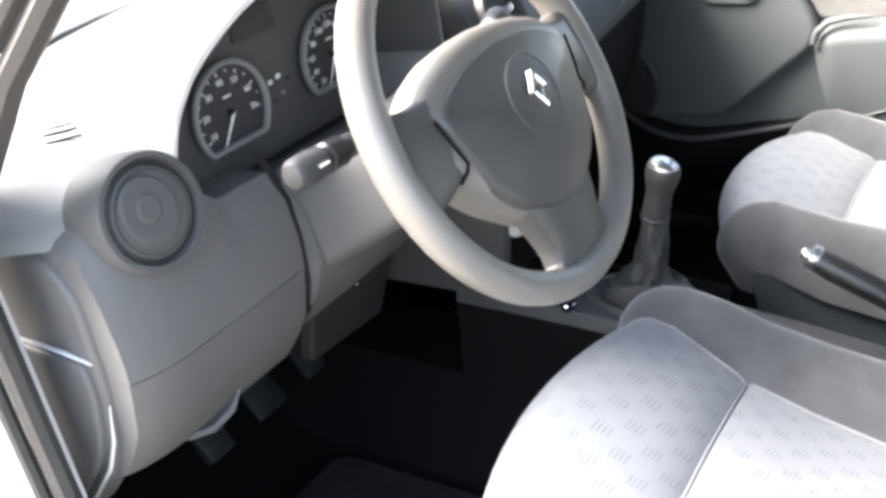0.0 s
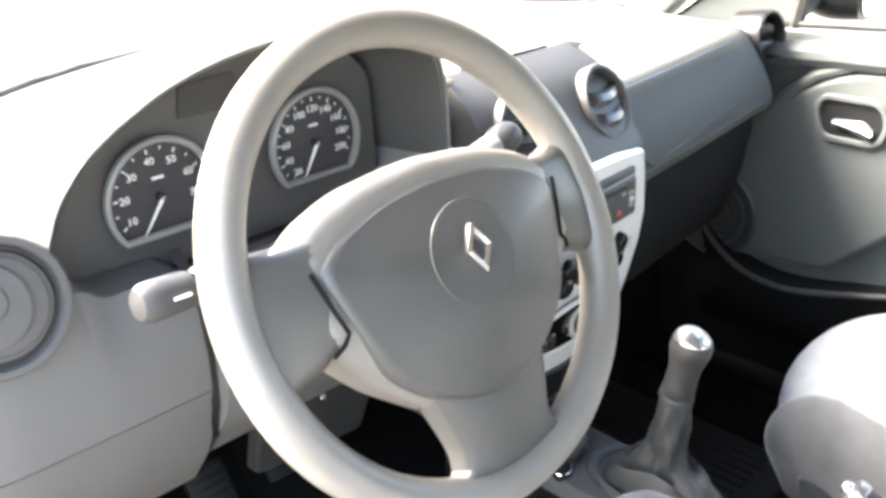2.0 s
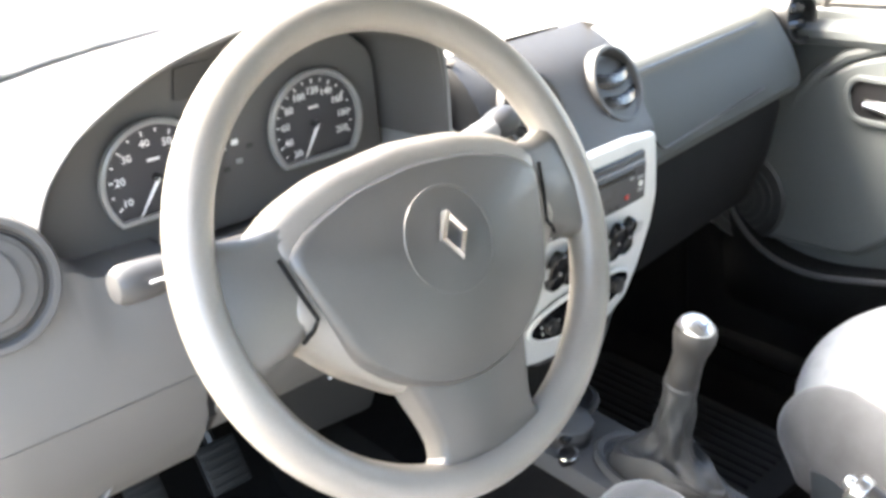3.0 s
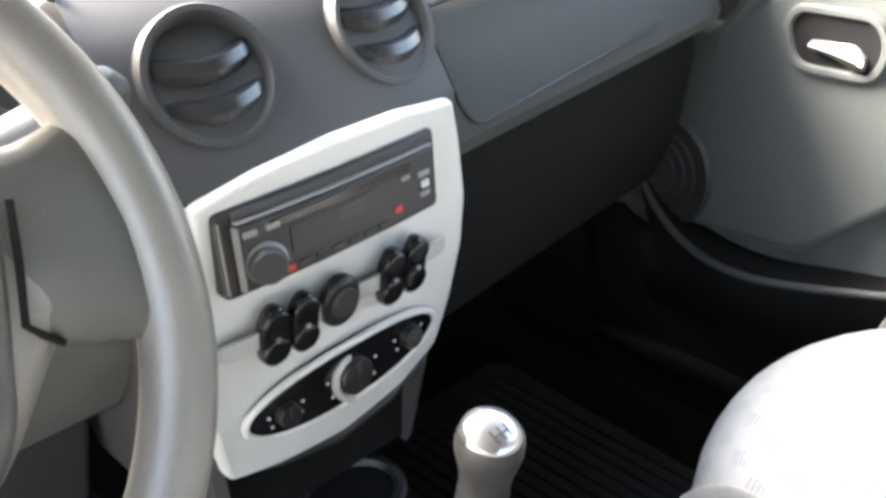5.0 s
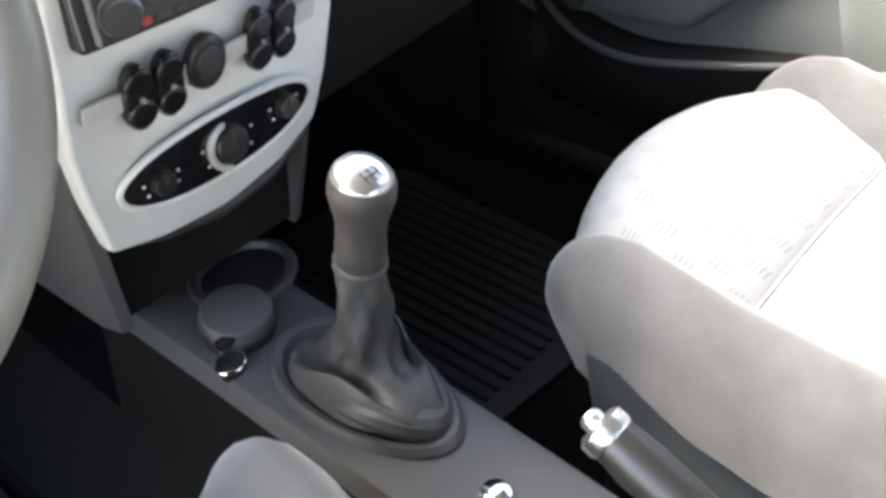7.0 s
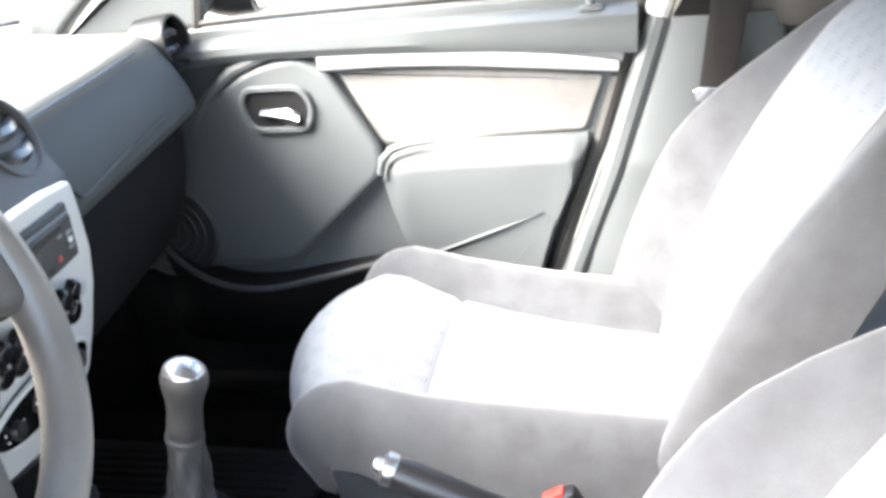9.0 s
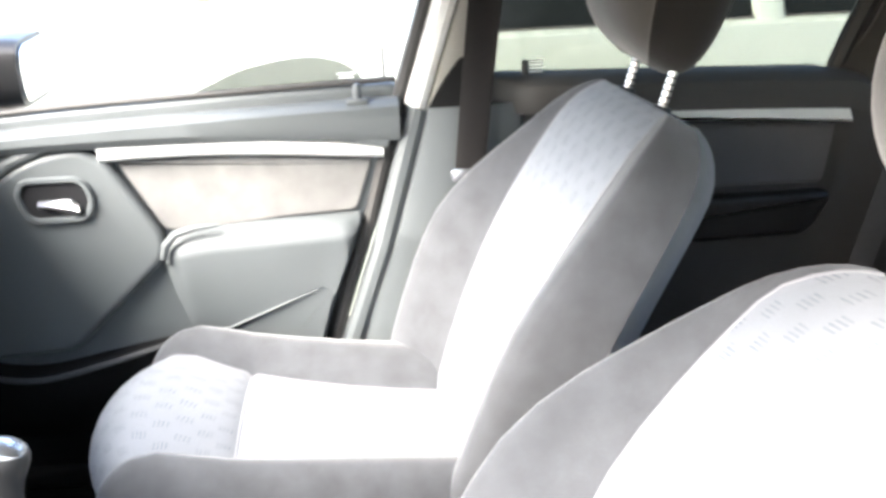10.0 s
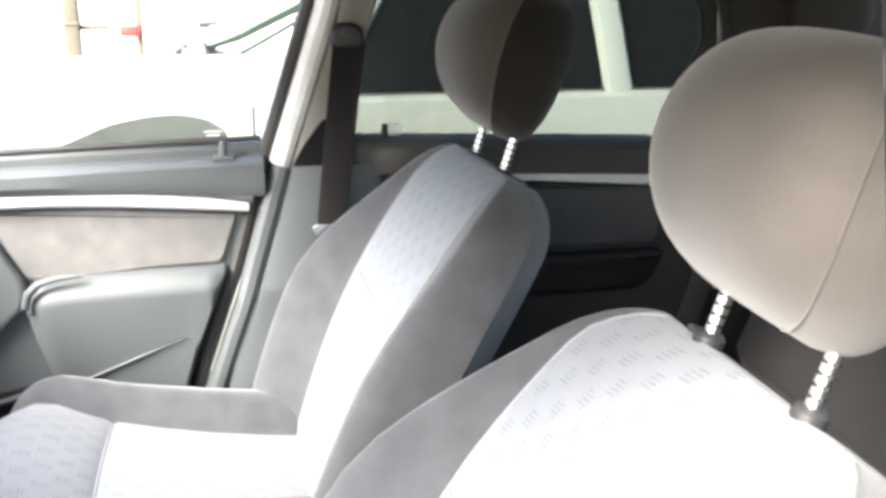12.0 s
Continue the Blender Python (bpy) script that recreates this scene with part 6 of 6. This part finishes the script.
        return J + S * (t * L) + X * (xn * w) + F * (h * k + 0.022 * math.sin(math.pi * min(1, t * 1.02)) - 0.012)
    nl = 12
    def cols(t, which):
        w, c, k, fz = sect(t)
        if which == "L":
            return [bp(-1 + (1 - c) * i / nl, t) for i in range(nl + 1)]
        if which == "R":
            return [bp(1 - (1 - c) * i / nl, t) for i in range(nl + 1)]
        if which == "M":
            return [bp(-c + 2 * c * i / 10, t) for i in range(11)]
        side = fz(1.0)
        return [bp(1 - 2 * i / 10, t, lerp(side, -0.082, math.sqrt(max(0, 1 - abs(1 - 2 * i / 10) ** 5)))) for i in range(11)]
    part("back_panel", grid([cols(t, "M") for t in ts], uvs=[[((2 * i / 10 - 1) * cwt(t) * broad, t * L) for i in range(11)] for t in ts]), CLOTH, root, "pale patterned cloth panel", 60)
    for wch in "LR":
        part("back_bolster", grid([cols(t, wch) for t in ts]), VELOUR, root, "grey velour bolster", 60)
    part("back_cover", grid([cols(t, "B") for t in ts], caps=False), VELOUR, root, "grey velour back cover", 60)
    part("back_top", grid([cols(1.0, "L") + cols(1.0, "M")[1:] + cols(1.0, "R")[::-1][1:], [J + S * (L + 0.002) - F * 0.010] * (2 * nl + 11)]), CLOTH, root, "", 60)
    for sg in (-1, 1):
        part("seam", tube([bp(sg * sect(t)[1], t) for t in ts], 0.0017, n=5), STITCH, root)
    part("seam", tube([p + F * 0.0004 for p in cols(0.555, "M")], 0.0015, n=5), STITCH, root, "cross seam")
    # headrest on two notched posts
    PX, base = post_x, J + S * (L - 0.004) - F * post_back
    up = (S + V(0, lean, 0.25)).normalized()
    for sg in (-1, 1):
        g = base + X * (sg * PX)
        post = part("post", tube([g - up * 0.05, g + up * 0.04, g + up * 0.12], 0.0062, n=12), SATIN, root, "notched chrome headrest post")
        for k in range(7):
            part("notch", tube([g + up * (0.012 + 0.0085 * k), g + up * (0.0145 + 0.0085 * k)], 0.0064, n=12), STACK, post, "", 0)
        gd = part("post_guide", tube([g - up * 0.012, g + up * guide, g + up * (guide + 0.004)], [0.013, 0.013, 0.010], n=16), DARK, root, "black guide sleeve")
        if sg > 0:
            part("release", block((0.016, 0.010, 0.006), axes(g + up * guide + V(0.016, 0.004, 0.0), (1, 0, 0), up.cross(V(1, 0, 0)), up), 0.002), DARK, gd)
    hb = base + up * 0.050
    hf = up.cross(X) * -1
    if hf.y < 0:
        hf = -hf
    rows = []
    H = 0.205 * (0.55 + 0.45 * rest)
    for i in range(21):
        t = i / 20
        a = math.pi * t
        k = math.sin(a) ** 0.55 if 0 < t < 1 else 0.0
        w = 0.132 * rest * k * (1 - 0.10 * (t - 0.5))
        fr, bk = 0.077 * k * (1 + 0.25 * math.sin(math.pi * t)), 0.076 * k * (0.70 + 0.45 * t)
        c = hb + up * (H * (0.5 - 0.5 * math.cos(a))) + hf * (0.010 + 0.012 * math.sin(math.pi * t))
        row = []
        for j in range(40):
            q = 2 * math.pi * j / 40
            cc, ss = math.cos(q), math.sin(q)
            d = (fr if ss > 0 else bk) * math.copysign(abs(ss) ** 0.85, ss)
            # the underside drops towards the back
            row.append(c + X * (w * math.copysign(abs(cc) ** 0.75, cc)) + hf * d + up * (0.28 * d * (1 - t)))
        rows.append(row)
    hd = part("headrest", grid([[r[j % 40] for j in range(3, 18)] for r in rows]), HEADCLOTH, root, "rounded grey-beige velour headrest", 80)
    # rear_mat darkens the back half where it lies in shade
    part("rear_cover", grid([[r[j % 40] for j in range(17, 44)] for r in rows]), rear_mat or HEADCLOTH, hd, "back half darkened for its shade" if rear_mat else "", 80)
    for j0 in (3, 17):
        part("seam", tube([r[j0] for r in rows[1:-1]], 0.0016, n=5), HEADCLOTH, hd)
    return root


seat(0.378, 0.020, 0.520, 27.3, "passenger seat in pale patterned cloth with grey velour bolsters", back_len=0.552, joint_y=-0.457, yaw=2.0, lift=0.008, near=0.4, inner=0.935, lean=0.11, post_back=0.008, rear_mat=HEADSHADE)
seat(-0.362, 0.034, 0.562, 35.0, "reclined driver's seat in pale patterned cloth with grey bolsters", back_len=0.552, joint_y=-0.403, joint_z=0.440, lift=0.006, bow=0.3, inner=1.13, guide=0.011, panel=1.20)

# buckle between the console and the passenger's seat
bk = thing("belt_buckle", (0.118, -0.33, 0.36), "black seat belt buckle with a red button", "belt buckle")
BM = Matrix.Translation((0.118, -0.33, 0.425)) @ Matrix.Rotation(radians(-28), 4, "X")
part("body", block((0.024, 0.042, 0.085), BM, 0.006), BLACK, bk)
part("button", block((0.016, 0.026, 0.006), BM @ Matrix.Translation((0, 0.004, 0.043)), 0.002), RED, bk, "red release button")
part("stalk", tube([BM @ V(0, 0, -0.04), V(0.118, -0.36, 0.33), V(0.118, -0.38, 0.22)], 0.008, n=8, flat=0.5), BELT, bk)

# rear bench, in the shade behind
rear = thing("rear_bench", (0, -1.2, FLOOR_Z), "dark velour rear bench in the shade", "rear seat")
rows = []
for i in range(25):
    x = lerp(-0.60, 0.60, i / 24)
    e = 0.03 * ease(0.5, 0.62, abs(x))
    rows.append([V(x, y, z - e) for y, z in ((-0.92, 0.25), (-0.89, 0.40), (-0.92, 0.455), (-1.10, 0.455), (-1.30, 0.43), (-1.42, 0.25))])
part("cushion", grid(rows, close_u=True, caps=True), REARCLOTH, rear)
rows = []
for i in range(25):
    x = lerp(-0.60, 0.60, i / 24)
    e = 0.03 * ease(0.5, 0.62, abs(x))
    rows.append([V(x, y - e, z) for y, z in ((-1.27, 0.42), (-1.24, 0.50), (-1.34, 0.75), (-1.38, 0.84), (-1.42, 0.855), (-1.50, 0.82), (-1.48, 0.42))])
part("backrest", grid(rows, close_u=True, caps=True), REARCLOTH, rear)
rb = thing("seat_belt", (0.56, -1.15, 0.45), "dark rear seat belt beside the bench", "seat belt")
part("webbing", grid([[V(0.545, y + 0.022, z), V(0.540, y, z), V(0.545, y - 0.022, z), V(0.550, y, z)] for y, z in ((-1.25, 0.88), (-1.18, 0.76), (-1.155, 0.66), (-1.13, 0.57), (-1.11, 0.44))], close_u=True, caps=True), GREYBELT, rb)
structure("parcel_shelf", plate(rounded([(-0.60, -1.44), (0.60, -1.44), (0.55, -1.80), (-0.55, -1.80)], 0.03), lambda a, b, d: V(a, b, 0.83 + d), 0, 0.02, 0.005), CARPET, "black parcel shelf behind the bench", "shelf")
structure("wall_rear", plate([(-0.70, 0.17), (0.70, 0.17), (0.70, 0.84), (-0.70, 0.84)], lambda a, b, d: V(a, -1.72 - d, b), 0, 0.03, 0.0), CARPET, "black panel behind the rear bench", "panel")


# ---- outside the windows ----
def parked_car():
    root = thing("parked_car", (2.4, -1.4, GROUND_Z), "pale greenish-white estate car parked alongside", "car")
    X = 1.66
    rows = []
    for i in range(41):
        y = lerp(1.15, -2.9, i / 40)
        rows.append([V(X + 0.05 * ((k - 0.55) / 0.45) ** 2, y, lerp(0.06, 0.833, k)) for k in [0, 0.15, 0.3, 0.45, 0.6, 0.7, 0.8, 0.9, 0.96, 1.0]] + [V(X + 0.065, y, 0.842), V(X + 0.10, y, 0.846)])
    part("body", grid(rows), NEIGHBOUR, root)
    part("far_side", plate([(1.15, 0.06), (1.15, 0.79), (-2.9, 0.79), (-2.9, 0.06)], lambda a, b, d: V(X + 1.6 + d, a, b), 0, 0.02, 0.0), NEIGHBOUR, root)
    rows = []
    for i in range(13):
        y = lerp(1.15, -0.60, i / 12)
        rows.append([V(X + 0.085, y, 0.842), V(X + 0.16, y, 0.857), V(X + 0.4, y, 0.872), V(X + 0.8, y, 0.878), V(X + 1.2, y, 0.872), V(X + 1.5, y, 0.850), V(X + 1.58, y, 0.79)])
    part("bonnet", grid(rows), NEIGHBOUR, root)
    rows = []
    for y, z in ((-1.96, 1.24), (-2.10, 1.10), (-2.28, 0.90), (-2.34, 0.862), (-2.86, 0.845), (-2.90, 0.80), (-2.90, 0.30)):
        rows.append([V(X + 0.10 + (0.10 if z > 0.9 else 0.0) + (1.20 if z > 0.9 else 1.40) * k / 8, y, z) for k in range(9)])
    part("boot_lid", grid(rows), NEIGHBOUR, root)
    part("windscreen", grid([[V(X + lerp(0.11, 1.52, k / 6), -0.59, 0.85), V(X + lerp(0.22, 1.40, k / 6), -0.84, 1.25)] for k in range(7)]), DARKGLASS, root, "dark windscreen")
    pil = lambda pts, w: tube([V(X + 0.09 + 0.28 * (z - 0.828), y, z) for y, z in pts], w, n=8, flat=0.6, up=(1, 0, 0))
    for pts, w in (([(-0.60, 0.830), (-0.83, 1.23)], 0.03), ([(-1.485, 0.818), (-1.465, 0.99), (-1.430, 1.25)], 0.046), ([(-2.020, 0.818), (-1.990, 0.99), (-1.920, 1.22)], 0.07)):
        part("pillar", pil(pts, w), NEIGHBOUR, root)
    part("roof", plate(rounded([(-0.76, X + 0.20), (-0.76, X + 1.42), (-1.98, X + 1.42), (-1.98, X + 0.20)], 0.12), lambda a, b, d: V(b, a, 1.245 + d), 0, 0.04, 0.02), NEIGHBOUR, root)
    for y0, y1, t0, t1 in ((-0.590, -1.450, -0.860, -1.405), (-1.522, -1.930, -1.475, -1.860)):
        w = part("window", plate(rounded([(y0, 0.843), (y1, 0.843), (t1, 1.22), (t0, 1.22)], 0.03), lambda a, b, d: V(X + 0.10 + 0.28 * (b - 0.828) - d, a, b), 0, 0.004, 0.0), DARKGLASS, root, "dark side window")
        part("rubber", tube([V(X + 0.092 + 0.28 * (p[1] - 0.828), p[0], p[1]) for p in rounded([(y0, 0.843), (y1, 0.843), (t1, 1.22), (t0, 1.22)], 0.03)], 0.008, n=6, closed=True, up=(1, 0, 0)), SEAL, w)
    part("door_seam", tube([V(X + 0.05 * max(0.0, (z - 0.485) / 0.348) ** 2 - 0.001, -0.41, z) for z in (0.30, 0.6, 0.70, 0.77, 0.83)], 0.004, n=5), SEAL, root, "fine door joint")
    part("handle", block((0.03, 0.16, 0.03), Matrix.Translation((X - 0.005, -1.22, 0.66)), 0.008), NEIGHBOUR, root)
    for y in (0.60, -2.15):
        wh = part("wheel", revolve([(0.29, -0.09), (0.30, -0.06), (0.30, 0.06), (0.29, 0.09), (0.20, 0.092), (0.19, 0.07), (0, 0.06)], axes((X + 0.13, y, GROUND_Z + 0.30), (0, 1, 0), (0, 0, 1), (-1, 0, 0)), n=32), TYRE, root, "black tyre")
        part("hubcap", revolve([(0.19, 0.072), (0.17, 0.085), (0, 0.09)], axes((X + 0.13, y, GROUND_Z + 0.30), (0, 1, 0), (0, 0, 1), (-1, 0, 0)), n=24), SILVER, wh)
    return root


parked_car()


def bicycle():
    root = thing("bicycle", (4.2, -0.6, GROUND_Z), "pale green bicycle leaning in the light with bent handlebar", "bicycle")
    for y in (-0.08, -1.14):
        w = part("wheel", tube([V(4.2, y + 0.33 * math.cos(t), GROUND_Z + 0.34 + 0.33 * math.sin(t)) for t in [2 * math.pi * k / 36 for k in range(36)]], 0.018, n=6, closed=True, up=(1, 0, 0)), TYRE, root)
        for k in range(10):
            t = math.pi * k / 10
            part("spoke", tube([V(4.2, y + 0.32 * math.cos(t), GROUND_Z + 0.34 + 0.32 * math.sin(t)), V(4.2, y - 0.32 * math.cos(t), GROUND_Z + 0.34 - 0.32 * math.sin(t))], 0.0015, n=4), CHROME, w)
    G = GROUND_Z
    for a, b, r in (((-0.08, 0.34), (-0.24, 0.90), 0.016), ((-0.19, 0.70), (-0.62, 0.40), 0.016), ((-0.62, 0.40), (-1.14, 0.34), 0.014), ((-1.14, 0.34), (-0.78, 1.02), 0.014)):
        part("frame_tube", tube([V(4.2, a[0], G + a[1]), V(4.2, b[0], G + b[1])], r, n=8), GREEN, root)
    # two bars rising to the carrier behind
    part("upper_bar", tube([V(4.2, -0.230, 0.805), V(4.2, -0.400, 0.865), V(4.2, -0.690, 1.010), V(4.2, -0.820, 1.080)], [0.022, 0.034, 0.042, 0.044], n=8), GREEN, root, "thick pale green bar")
    part("lower_bar", tube([V(4.2, -0.260, 0.790), V(4.2, -0.385, 0.760), V(4.2, -0.640, 0.900), V(4.2, -0.820, 1.010)], [0.016, 0.018, 0.020, 0.020], n=8), GREEN, root, "thin green bar")
    part("lamp_clamp", block((0.05, 0.05, 0.055), Matrix.Translation((4.2, -0.26, 0.795)), 0.01), STACK, root)
    part("handlebar", tube([V(3.93, -0.130, 0.805), V(4.0, -0.170, 0.840), V(4.1, -0.230, 0.835), V(4.2, -0.260, 0.800), V(4.3, -0.230, 0.870), V(4.42, -0.280, 0.900), V(4.47, -0.340, 0.890)], 0.013, n=8), CHROME, root, "bright bent handlebar")
    part("grip", tube([V(3.93, -0.110, 0.795), V(3.97, -0.150, 0.825)], 0.020, n=8), STACK, root)
    part("grip", tube([V(4.40, -0.210, 0.905), V(4.43, -0.300, 0.910)], 0.016, n=8), STACK, root)
    return root


bicycle()
post = thing("gate_post", (5.0, 0.51, GROUND_Z), "pale yellowish concrete post with a cross rail", "post")
part("shaft", block((0.085, 0.085, 2.6), Matrix.Translation((5.0, 0.51, GROUND_Z + 1.3)), 0.008), OCHRE, post)
part("rail", block((0.03, 0.16, 0.03), Matrix.Translation((5.0, 0.39, 0.864)), 0.004), OCHRE, post)
part("collar", block((0.095, 0.095, 0.02), Matrix.Translation((5.0, 0.51, 0.885)), 0.004), OCHRE, post)
sign = thing("sign_post", (5.0, 0.14, GROUND_Z), "thin pale post with a small red plate", "post")
part("shaft", block((0.035, 0.035, 2.6), Matrix.Translation((5.0, 0.140, GROUND_Z + 1.3)), 0.004), OCHRE, sign)
part("plate", block((0.02, 0.11, 0.065), Matrix.Translation((4.96, 0.193, 0.845)), 0.004), RED, sign, "small red plate")
